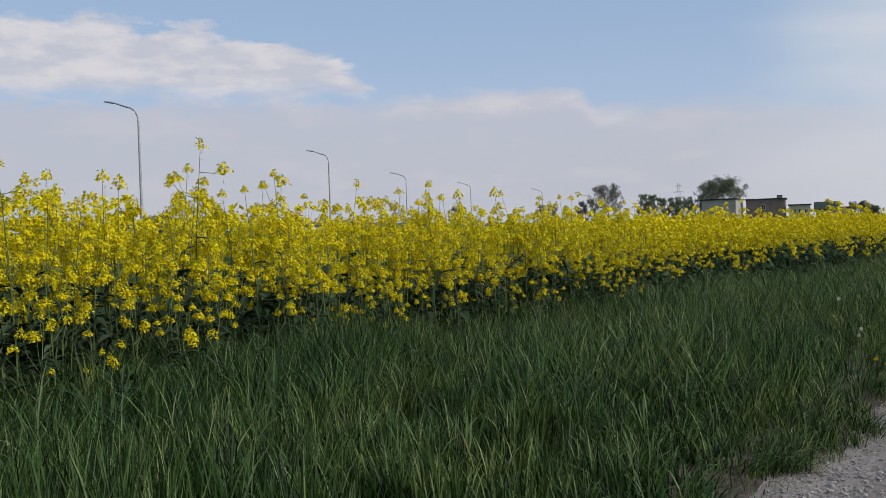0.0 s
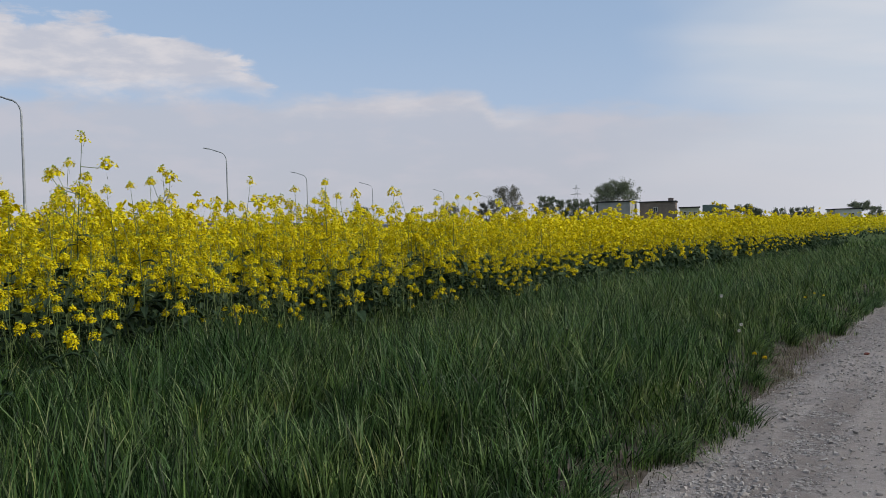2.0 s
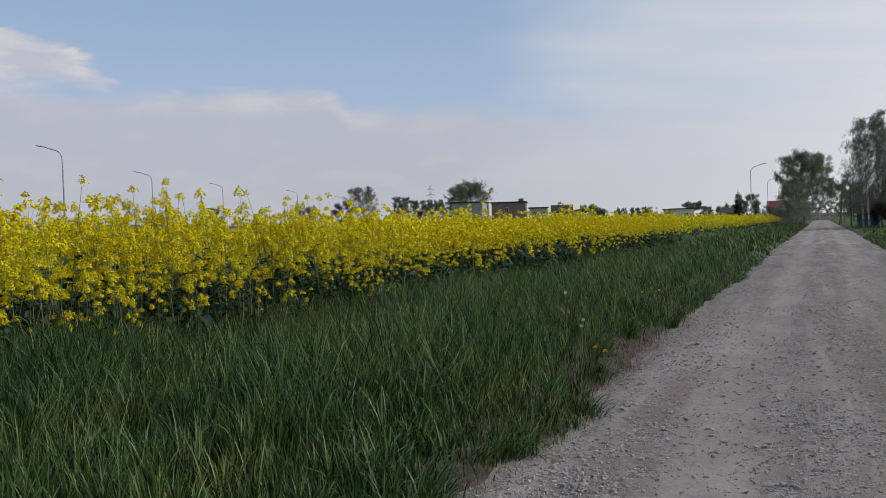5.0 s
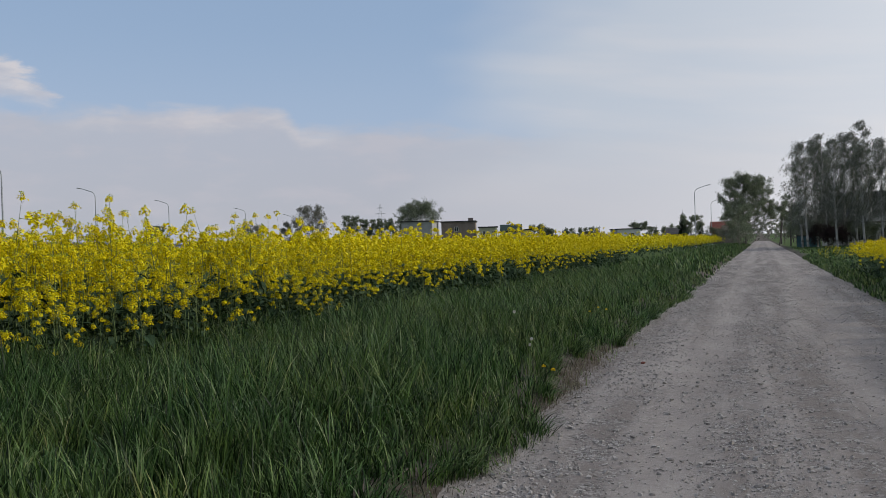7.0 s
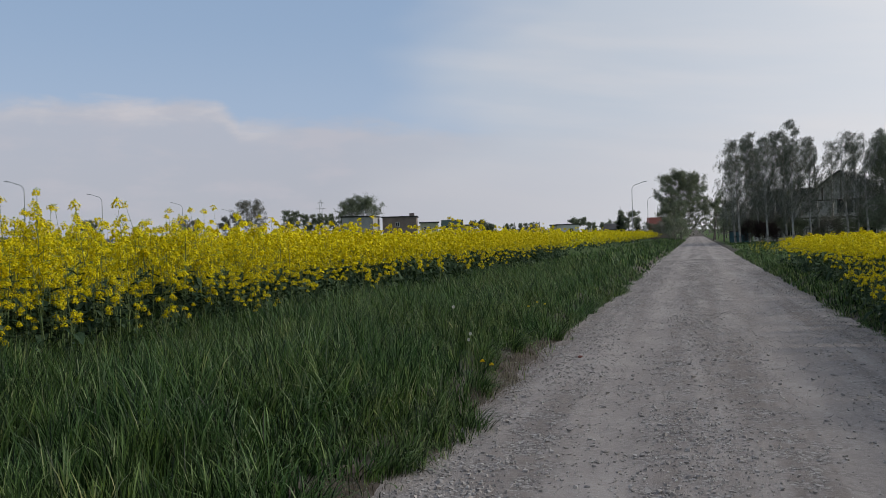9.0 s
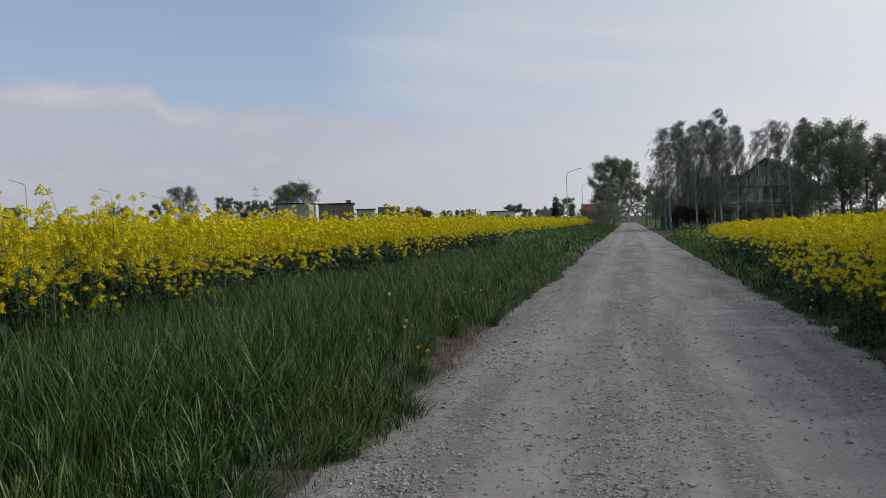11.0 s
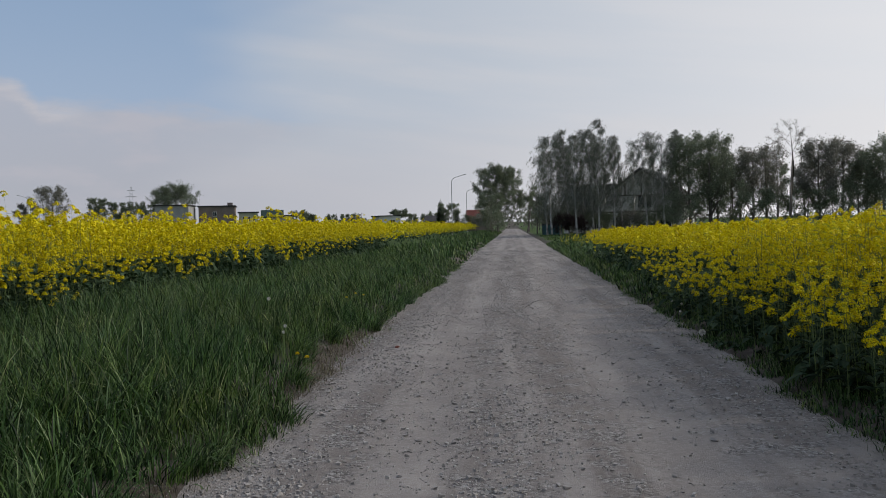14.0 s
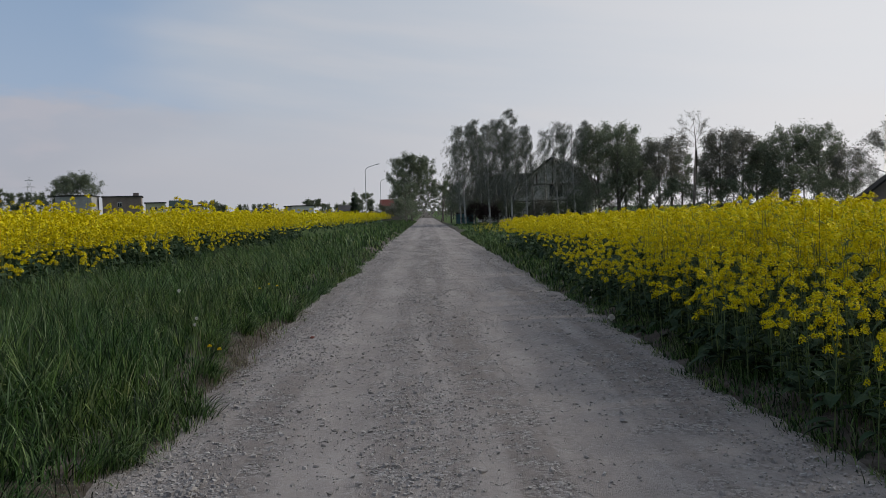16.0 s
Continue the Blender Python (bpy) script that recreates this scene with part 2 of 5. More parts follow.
def road_material():
    """Pale crushed limestone: fine dust in the wheel tracks, loose chips between and along the edges."""
    m, n, b = material("gravel", 0.95, 0.15)
    p = place(n)
    x, y, z = n.split(p)
    chips = n.t.nodes.new("ShaderNodeTexVoronoi")
    chips.inputs["Scale"].default_value = 42.0
    n.t.links.new(p, chips.inputs["Vector"])
    fine = n.t.nodes.new("ShaderNodeTexVoronoi")
    fine.inputs["Scale"].default_value = 140.0
    n.t.links.new(p, fine.inputs["Vector"])
    chip_col = n.split(chips.outputs["Color"])[0]
    long = n.vec(x, n.math("MULTIPLY", y, 0.07))
    wander = n.math("ADD", x, n.math("MULTIPLY", n.math("SUBTRACT", n.noise(p, 0.35, 2.0), 0.5), 0.5))
    rut = n.math("MAXIMUM", n.step(n.math("ABSOLUTE", n.math("ADD", wander, 0.62)), 0.42, 0.12), n.step(n.math("ABSOLUTE", n.math("SUBTRACT", wander, 1.2)), 0.42, 0.12))
    tracks = n.noise(long, 2.2, 4.0, 0.6)
    blot = n.noise(p, 1.3, 5.0, 0.6)
    base = n.mix(n.step(tracks, 0.36, 0.64), (0.250, 0.216, 0.196), (0.445, 0.400, 0.371))
    base = n.mix(n.math("MULTIPLY", rut, 0.6), base, (0.460, 0.413, 0.383))
    base = n.mix(n.step(blot, 0.3, 0.7, 0.35, 0.0), base, (0.19, 0.165, 0.155))
    grain = n.ramp(chip_col, [(0.0, (0.10, 0.09, 0.085)), (0.55, (0.27, 0.25, 0.24)), (1.0, (0.50, 0.48, 0.46))])
    loose = n.math("MULTIPLY", n.step(n.noise(p, 3.1, 5.0, 0.65), 0.42, 0.62), n.step(tracks, 0.75, 0.4))
    loose = n.math("MULTIPLY", loose, n.math("SUBTRACT", 1.0, n.math("MULTIPLY", rut, 0.75)))
    loose = n.math("ADD", n.math("MULTIPLY", loose, 0.75), 0.10)
    c = n.mix(loose, base, grain)
    c = n.mix(n.step(n.noise(p, 160.0, 2.0), 0.3, 0.7, 0.25, 0.0), c, (0.13, 0.12, 0.115))
    n.put(b.inputs["Base Color"], c)
    h = n.math("ADD", n.math("MULTIPLY", n.math("MULTIPLY", chips.outputs["Distance"], loose), -1.0), n.math("MULTIPLY", fine.outputs["Distance"], -0.35))
    h = n.math("ADD", h, n.math("MULTIPLY", n.noise(p, 9.0, 4.0), 0.25))
    bump(n, b, h, 1.0, 0.02)
    return m


def ground_material():
    """Bare tan soil by the track, turf with painted shade under grass and crop, meadow green far off."""
    m, n, b = material("soil", 0.95, 0.1)
    p = place(n)
    x, y, z = n.split(p)
    a = n.noise(p, 2.5, 5.0, 0.6)
    soil = n.mix(n.step(a, 0.3, 0.7), (0.07, 0.059, 0.051), (0.165, 0.143, 0.126))
    soil = n.mix(n.step(n.noise(p, 22.0, 4.0, 0.65), 0.45, 0.7, 0.0, 0.7), soil, (0.065, 0.05, 0.04))
    off = n.math("ABSOLUTE", n.math("SUBTRACT", x, 0.3))
    off = n.math("ADD", off, n.math("MULTIPLY", n.math("SUBTRACT", n.noise(p, 1.4, 4.0), 0.5), 0.9))
    # turf colour darkened to give the shaded gaps between blades and stems
    turf = n.mix(n.step(n.noise(p, 8.0, 5.0), 0.3, 0.7), (0.018, 0.032, 0.010), (0.045, 0.07, 0.024))
    c = n.mix(n.step(off, 2.55, 3.1), soil, turf)
    mead = n.mix(n.step(n.noise(p, 0.4, 5.0), 0.3, 0.7), (0.05, 0.085, 0.025), (0.085, 0.125, 0.04))
    c = n.mix(n.step(y, 28.0, 45.0), c, n.mix(n.step(off, 2.2, 3.2), soil, mead))
    n.put(b.inputs["Base Color"], c)
    bump(n, b, n.noise(p, 30.0, 5.0, 0.65), 0.7, 0.02)
    return m


ROAD = road_material()
SOIL = ground_material()


# ---------------------------------------------------------------- geometry helpers
def mesh_of(name, V, F, mats, idx=None, smooth=False):
    """A mesh from arrays of vertices and triangles."""
    V, F = np.asarray(V, np.float32), np.asarray(F, np.int32)
    me = bpy.data.meshes.new(name)
    me.vertices.add(len(V))
    me.vertices.foreach_set("co", V.ravel())
    me.loops.add(F.size)
    me.loops.foreach_set("vertex_index", F.ravel())
    me.polygons.add(len(F))
    me.polygons.foreach_set("loop_start", np.arange(0, F.size, 3, dtype=np.int32))
    for m in mats:
        me.materials.append(m)
    if idx is not None:
        me.polygons.foreach_set("material_index", np.asarray(idx, np.int32))
    me.polygons.foreach_set("use_smooth", np.full(len(F), smooth))
    me.update(calc_edges=True)
    return me


class Soup:
    """Triangles gathered piece by piece."""

    def __init__(self):
        self.v, self.f, self.m, self.n = [], [], [], 0

    def add(self, V, F, m=0):
        V = np.asarray(V, float).reshape(-1, 3)
        F = np.asarray(F, int).reshape(-1, 3)
        self.v.append(V), self.f.append(F + self.n), self.m.append(np.full(len(F), m))
        self.n += len(V)

    def arrays(self):
        if not self.v:
            return np.zeros((0, 3)), np.zeros((0, 3), int), np.zeros(0, int)
        return np.concatenate(self.v), np.concatenate(self.f), np.concatenate(self.m)

    def mesh(self, name, mats, smooth=False):
        V, F, m = self.arrays()
        return mesh_of(name, V, F, mats, m, smooth)


def tube(soup, pts, radii, sides=6, m=0, cap=False):
    pts = np.asarray(pts, float)
    n = len(pts)
    rings = []
    for i in range(n):
        d = pts[min(i + 1, n - 1)] - pts[max(i - 1, 0)]
        d /= np.linalg.norm(d) + 1e-9
        u = np.cross(d, (0.31, 0.95, 0.02) if abs(d[2]) > 0.7 else (0, 0, 1.0))
        u /= np.linalg.norm(u) + 1e-9
        w = np.cross(d, u)
        a = np.arange(sides) * 2 * math.pi / sides
        rings.append(pts[i] + radii[i] * (np.cos(a)[:, None] * u + np.sin(a)[:, None] * w))
    F = []
    for i in range(n - 1):
        for k in range(sides):
            a, b, c, d = i * sides + k, i * sides + (k + 1) % sides, (i + 1) * sides + (k + 1) % sides, (i + 1) * sides + k
            F += [(a, b, c), (a, c, d)]
    if cap:
        o = (n - 1) * sides
        F += [(o, o + k, o + k + 1) for k in range(1, sides - 1)]
    soup.add(np.concatenate(rings), F, m)


def box(soup, lo, hi, m=0):
    (a, b, c), (d, e, f) = lo, hi
    V = [(a, b, c), (d, b, c), (d, e, c), (a, e, c), (a, b, f), (d, b, f), (d, e, f), (a, e, f)]
    Q = [(0, 3, 2, 1), (4, 5, 6, 7), (0, 1, 5, 4), (1, 2, 6, 5), (2, 3, 7, 6), (3, 0, 4, 7)]
    soup.add(V, [t for q in Q for t in ((q[0], q[1], q[2]), (q[0], q[2], q[3]))], m)


def part(name, soup, mats, parent, label="", smooth=False):
    """One mesh object under a thing or under a part."""
    ob = new(name, soup.mesh(name, mats if isinstance(mats, (list, tuple)) else [mats], smooth))
    ob.parent = parent
    return tagged(ob, label)


def thing(name, label, category, group="", kind="", m=None):
    ob = tagged(new(name), label, category, group, kind)
    if m is not None:
        ob.matrix_basis = m
    return ob


def bearing(a, d):
    """The place at a degrees right of the track's direction, d metres off."""
    return d * math.sin(radians(a)), d * math.cos(radians(a))


def many(lib, which, X, Y, Z, turn, size, tilt=None):
    """Copies of a list of (V, F, m) arrays, turned about z, scaled and set down: one joined set of arrays."""
    Vs, Fs, Ms, n = [], [], [], 0
    for k, (V, F, m) in enumerate(lib):
        at = np.where(which == k)[0]
        if len(at) == 0:
            continue
        c, s = np.cos(turn[at])[:, None], np.sin(turn[at])[:, None]
        z = size[at][:, None]
        x = (V[None, :, 0] * c - V[None, :, 1] * s) * z
        y = (V[None, :, 0] * s + V[None, :, 1] * c) * z
        h = V[None, :, 2] * z
        if tilt is not None:
            x = x + h * tilt[at][:, :1]
            y = y + h * tilt[at][:, 1:]
        P = np.stack([x + X[at][:, None], y + Y[at][:, None], h + Z[at][:, None]], 2)
        Vs.append(P.reshape(-1, 3))
        Fs.append((F[None] + (n + np.arange(len(at)) * len(V))[:, None, None]).reshape(-1, 3))
        Ms.append(np.tile(m, len(at)))
        n += len(at) * len(V)
    return np.concatenate(Vs), np.concatenate(Fs), np.concatenate(Ms)


rng = np.random.default_rng(7)


def wave(v, seed):
    """A smooth wobble of about -1 to 1 along a line."""
    v = np.asarray(v, float)
    return (np.sin(v * 1.0 + seed) + 0.7 * np.sin(v * 2.13 + seed * 2.7) + 0.5 * np.sin(v * 4.7 + seed * 5.1) + 0.3 * np.sin(v * 9.1 + seed * 3.3)) / 1.7


def patchy(x, y, seed=0.0):
    """A smooth wobble of about -1 to 1 over the ground."""
    return (np.sin(x * 1.9 + 0.7 * y + seed) + np.sin(1.3 * y - 0.9 * x + seed * 1.7) + 0.8 * np.sin(3.1 * x + 2.3 * y + seed * 2.9) + 0.6 * np.sin(4.3 * y - 3.7 * x + seed)) / 2.6


# ---------------------------------------------------------------- ground and track
EDGE_L, EDGE_R = -1.66, 2.46  # the track's edges
CROP_L, CROP_R, CROP_END = -6.3, 2.95, 34.0  # where the crop begins on either side; where the one by the track's right ends


def swell(y, at, wide):
    return np.exp(-((np.asarray(y, float) - at) / wide) ** 2)


def left_edge(y):
    y = np.asarray(y, float)
    return EDGE_L + 0.06 * wave(y * 0.9, 1.3) + 0.035 * wave(y * 3.1, 0.4) + 0.09 * swell(y, 6.7, 0.8) - 0.08 * swell(y, 13.8, 2.0)


def right_edge(y):
    return EDGE_R + 0.07 * wave(np.asarray(y) * 0.8, 4.1)


def dip(y):
    return -0.004 * np.clip(np.asarray(y, float) - 25.0, 0, 260)


def ground_z(x, y):
    x, y = np.asarray(x, float), np.asarray(y, float)
    l = np.clip((left_edge(y) + 0.12 - x) / 1.1, 0, 1)
    r = np.clip((x - right_edge(y) + 0.12) / 0.7, 0, 1)
    s = lambda t: t * t * (3 - 2 * t)
    near = np.exp(-((y - 8) / 40.0) ** 2)
    return dip(y) - 0.07 + 0.22 * s(l) + 0.17 * s(r) + 0.012 * near * patchy(x * 2, y * 2, 1.0)


def sheet(name, xs, ys, zf, mat, parent=None):
    X, Y = np.meshgrid(xs, ys)
    V = np.stack([X.ravel(), Y.ravel(), zf(X, Y).ravel()], 1)
    nx, ny = len(xs), len(ys)
    i = (np.arange(ny - 1)[:, None] * nx + np.arange(nx - 1)[None]).ravel()
    F = np.concatenate([np.stack([i, i + 1, i + nx + 1], 1), np.stack([i, i + nx + 1, i + nx], 1)])
    return new(name, mesh_of(name, V, F, [mat], smooth=True))


def spaced(*runs):
    return np.concatenate([np.arange(a, b, s) for a, b, s in runs])


gx = np.concatenate([[-3000, -1200, -500, -200, -90, -40, -20, -12, -8], spaced((-6.5, -3.0, 0.35), (-3.0, -1.2, 0.08), (-1.2, 2.0, 0.8), (2.0, 3.4, 0.08), (3.4, 6, 0.5)), [8, 12, 20, 40, 90, 200, 500, 1200, 3000]])
gy = np.concatenate([[-3000, -600, -100, -20], spaced((-8, 3, 0.5), (3, 16, 0.08), (16, 40, 0.4), (40, 290, 6)), [320, 500, 900, 3000]])
tagged(sheet("ground", gx, gy, ground_z, SOIL), "field soil, shade painted in under the plants, with tan bare edges along a gravel track", "ground", kind="structure")


def road_z(x, y):
    u = (x - 0.25) / 2.1
    ruts = -0.018 * (np.exp(-((u + 0.42) / 0.16) ** 2) + np.exp(-((u - 0.44) / 0.16) ** 2))
    rough = 0.006 * patchy(x * 5, y * 3, 2.0) + 0.004 * patchy(x * 13, y * 11, 0.5)
    return dip(y) + 0.012 - 0.03 * u * u + ruts + rough * np.exp(-np.clip(np.abs(y - 8) - 4, 0, 99) / 2.5)


rx = np.linspace(-2.5, 3.0, 92)
ry = np.concatenate([spaced((-8, 3, 0.4), (3, 14, 0.055), (14, 40, 0.3), (40, 292, 4)), [292]])
road = tagged(sheet("road", rx, ry, road_z, ROAD), "pale crushed limestone farm track with faint wheel ruts", "road", kind="structure")


def pebble(seed):
    r = np.random.default_rng(seed)
    t = (1 + 5 ** 0.5) / 2
    V = np.array([(-1, t, 0), (1, t, 0), (-1, -t, 0), (1, -t, 0), (0, -1, t), (0, 1, t), (0, -1, -t), (0, 1, -t), (t, 0, -1), (t, 0, 1), (-t, 0, -1), (-t, 0, 1)], float)
    V /= np.linalg.norm(V[0])
    V *= r.uniform(0.72, 1.15, (12, 1))
    V *= (1.0, r.uniform(0.6, 0.95), r.uniform(0.4, 0.7))
    F = [(0, 11, 5), (0, 5, 1), (0, 1, 7), (0, 7, 10), (0, 10, 11), (1, 5, 9), (5, 11, 4), (11, 10, 2), (10, 7, 6), (7, 1, 8), (3, 9, 4), (3, 4, 2), (3, 2, 6), (3, 6, 8), (3, 8, 9), (4, 9, 5), (2, 4, 11), (6, 2, 10), (8, 6, 7), (9, 8, 1)]
    return V, np.array(F), np.zeros(20, int)


PEBBLES = [pebble(k) for k in range(6)]


def chip(seed):
    """An angular splinter of crushed stone."""
    r = np.random.default_rng(seed)
    V = np.array([(x, y, z) for x in (-1, 1) for y in (-1, 1) for z in (-1, 1)], float)
    V = V * (1.0, r.uniform(0.6, 0.95), r.uniform(0.5, 0.85)) * 0.85 + r.normal(0, 0.28, (8, 3))
    Q = [(0, 1, 3, 2), (4, 6, 7, 5), (0, 4, 5, 1), (2, 3, 7, 6), (0, 2, 6, 4), (1, 5, 7, 3)]
    return V, np.array([t for a, b, c, d in Q for t in ((a, b, c), (a, c, d))]), np.zeros(12, int)


CHIPS = [chip(50 + k) for k in range(10)]


def grit(seed):
    """A small pointed splinter, open below."""
    r = np.random.default_rng(seed)
    V = np.array([(-1, -0.7, 0), (1, -0.7, 0), (0.9, 0.8, 0), (-0.9, 0.7, 0), (0.2, 0.0, 0.9)]) + r.normal(0, 0.24, (5, 3)) * (1, 1, 0.5)
    return V, np.array([(0, 1, 4), (1, 2, 4), (2, 3, 4), (3, 0, 4)]), np.zeros(4, int)


GRITS = [grit(80 + k) for k in range(6)]


def bays(y):
    """How far the bare soil reaches into the grass along the track's left edge."""
    y = np.asarray(y, float)
    return 0.40 * swell(y, 4.85, 0.55) + 0.56 * swell(y, 9.6, 1.9) + 0.24 * swell(y, 16.5, 4.0) + 0.06 * np.clip(wave(y * 1.6, 2.6), 0, 1)


def gravel():
    """Loose chips: thick along the edges and in the middle strip, few in the wheel tracks; fine grit all over."""
    chips, fine = 95000, 85000
    n = chips + fine
    y = 3.2 + 44 * rng.random(n) ** np.where(np.arange(n) < chips, 2.4, 2.9)
    y = np.where(rng.random(n) < 0.06, rng.uniform(-6.0, 3.2, n), y)
    x = rng.uniform(-2.5, 2.7, n)
    u = (x - 0.25) / 2.1
    keep = 0.95 * np.exp(-((x - left_edge(y) - 0.33) / 0.42) ** 2) + 0.62 * np.exp(-((u + 0.10) / 0.22) ** 2) + 0.5 * np.exp(-((x - right_edge(y) + 0.25) / 0.25) ** 2) + 0.14
    keep *= 0.55 + 0.55 * patchy(x * 1.6, y * 1.1, 3.0)
    keep = np.where(np.arange(n) < chips, keep, 0.12 + 0.8 * keep)
    ok = (rng.random(n) < keep) & (x > left_edge(y) - (0.10 + bays(y)) * rng.random(n) ** 1.3 - 0.1 * rng.random(n) ** 2) & (x < right_edge(y) + 0.2 * rng.random(n))
    big = ok[:chips].sum()
    x, y = x[ok], y[ok]
    size = np.clip(rng.lognormal(math.log(0.0065), 0.44, len(x)), 0.0032, 0.020)
    size = np.where(np.arange(len(x)) < big, size, rng.uniform(0.0032, 0.0062, len(x)) * (1 + 0.02 * y))
    z = np.maximum(road_z(x, y), ground_z(x, y)) + size * 0.32
    small = size < 0.0058
    which = np.where(small, 10 + rng.integers(0, 6, len(x)), rng.integers(0, 10, len(x)))
    V, F, m = many(CHIPS + GRITS, which, x, y, z - np.where(small, size * 0.5, 0.0), rng.uniform(0, 6.3, len(x)), size)
    ob = new("gravel_chips", mesh_of("gravel_chips", V, F, [STONE], m))
    ob.parent = road
    tagged(ob, kind="stuff")


gravel()


# ---------------------------------------------------------------- oilseed rape
def leaf_shape(soup, base, way, length, width, droop, m, wavy=0.15):
    """A broad drooping leaf: two rows of quads along a bent midrib."""
    way = np.asarray(way, float)
    way /= np.linalg.norm(way)
    side = np.cross(way, (0, 0, 1))
    side /= np.linalg.norm(side) + 1e-9
    V = []
    for k, w in enumerate((0.12, 0.75, 1.0, 0.7)):
        t = k / 4
        c = np.asarray(base) + way * length * t + np.array((0, 0, -droop * length * t * t))
        lift = np.array((0, 0, 0.18 * width * w))
        V += [c - side * width * w / 2 * random.uniform(1 - wavy, 1 + wavy) + lift, c, c + side * width * w / 2 * random.uniform(1 - wavy, 1 + wavy) + lift]
    V.append(np.asarray(base) + way * length + np.array((0, 0, -droop * length)))
    F = []
    for k in range(3):
        a = k * 3
        for j in (0, 1):
            F += [(a + j, a + j + 1, a + j + 4), (a + j, a + j + 4, a + j + 3)]
    F += [(9, 10, 12), (10, 11, 12)]
    soup.add(V, F, m)


def quad(soup, c, u, w, m):
    c, u, w = np.asarray(c), np.asarray(u), np.asarray(w)
    soup.add([c - u - w, c + u - w, c + u + w, c - u + w], [(0, 1, 2), (0, 2, 3)], m)


def any_way():
    v = np.array([random.gauss(0, 1) for _ in range(3)])
    return v / np.linalg.norm(v)


def flower_head(soup, top, fine, scale=1.0, pods=None):
    """A domed raceme: flowers that face outwards in a few uneven bunches, buds on top, thin pods below; fine: 0 near, 1 middle, 2 far, 3 nearly near."""
    top = np.asarray(top, float)
    n = (68, 18, 3, 34)[fine]
    size = (0.0094, 0.0195, 0.035, 0.0139)[fine] * scale
    tall = random.uniform(0.035, 0.065) * scale
    wide = (0.041, 0.047, 0.046, 0.043)[fine] * scale
    turn, lobes = random.uniform(0, 6.283), random.choice((2, 3, 3, 4))
    for k in range(n):
        t = (k + random.random()) / n
        a = random.uniform(0, 6.283)
        r = wide * math.sqrt(max(0.05, 1 - t * t * 0.9)) * random.uniform(0.55, 1.0) * (1 + 0.28 * math.sin(lobes * a + turn))
        out = np.array((math.cos(a), math.sin(a), 0.0))
        p = top + out * r + np.array((0, 0, -tall * (1 - t) + random.gauss(0, 0.004)))
        face = out * (1.0 - 0.6 * t) + np.array((0, 0, 0.35 + 0.8 * t)) + any_way() * 0.55
        u = np.cross(face, any_way())
        u /= np.linalg.norm(u) + 1e-9
        w = np.cross(face, u)
        w /= np.linalg.norm(w) + 1e-9
        s = size * random.uniform(0.7, 1.25)
        if fine == 2:
            quad(soup, p, u * s, w * s * 0.8, 2)
        else:
            soup.add([p - u * s - w * s * 0.6, p + u * s - w * s * 0.5, p + w * s * 1.1], [(0, 1, 2)], 2)
    if fine == 0:
        for _ in range(7):
            quad(soup, top + np.array((random.gauss(0, 0.008), random.gauss(0, 0.008), random.uniform(0.002, 0.018))), any_way() * 0.0055, any_way() * 0.0055, 3)
        for _ in range(4):
            a = random.uniform(0, 6.283)
            b = top + np.array((0, 0, -tall - random.uniform(0.0, 0.10)))
            e = b + np.array((0.042 * math.cos(a), 0.042 * math.sin(a), 0.028))
            s = np.array((-math.sin(a), math.cos(a), 0)) * 0.0013
            (pods or soup).add([b - s, b + s, e], [(0, 1, 2)], 0)


def strip(soup, a, b, w, m):
    a, b = np.asarray(a, float), np.asarray(b, float)
    d = b - a
    s = np.cross(d, (random.gauss(0, 1), random.gauss(0, 1), 0.2))
    s *= w / (np.linalg.norm(s) + 1e-9)
    soup.add([a - s, a + s, b + s * 0.6, b - s * 0.6], [(0, 1, 2), (0, 2, 3)], m)


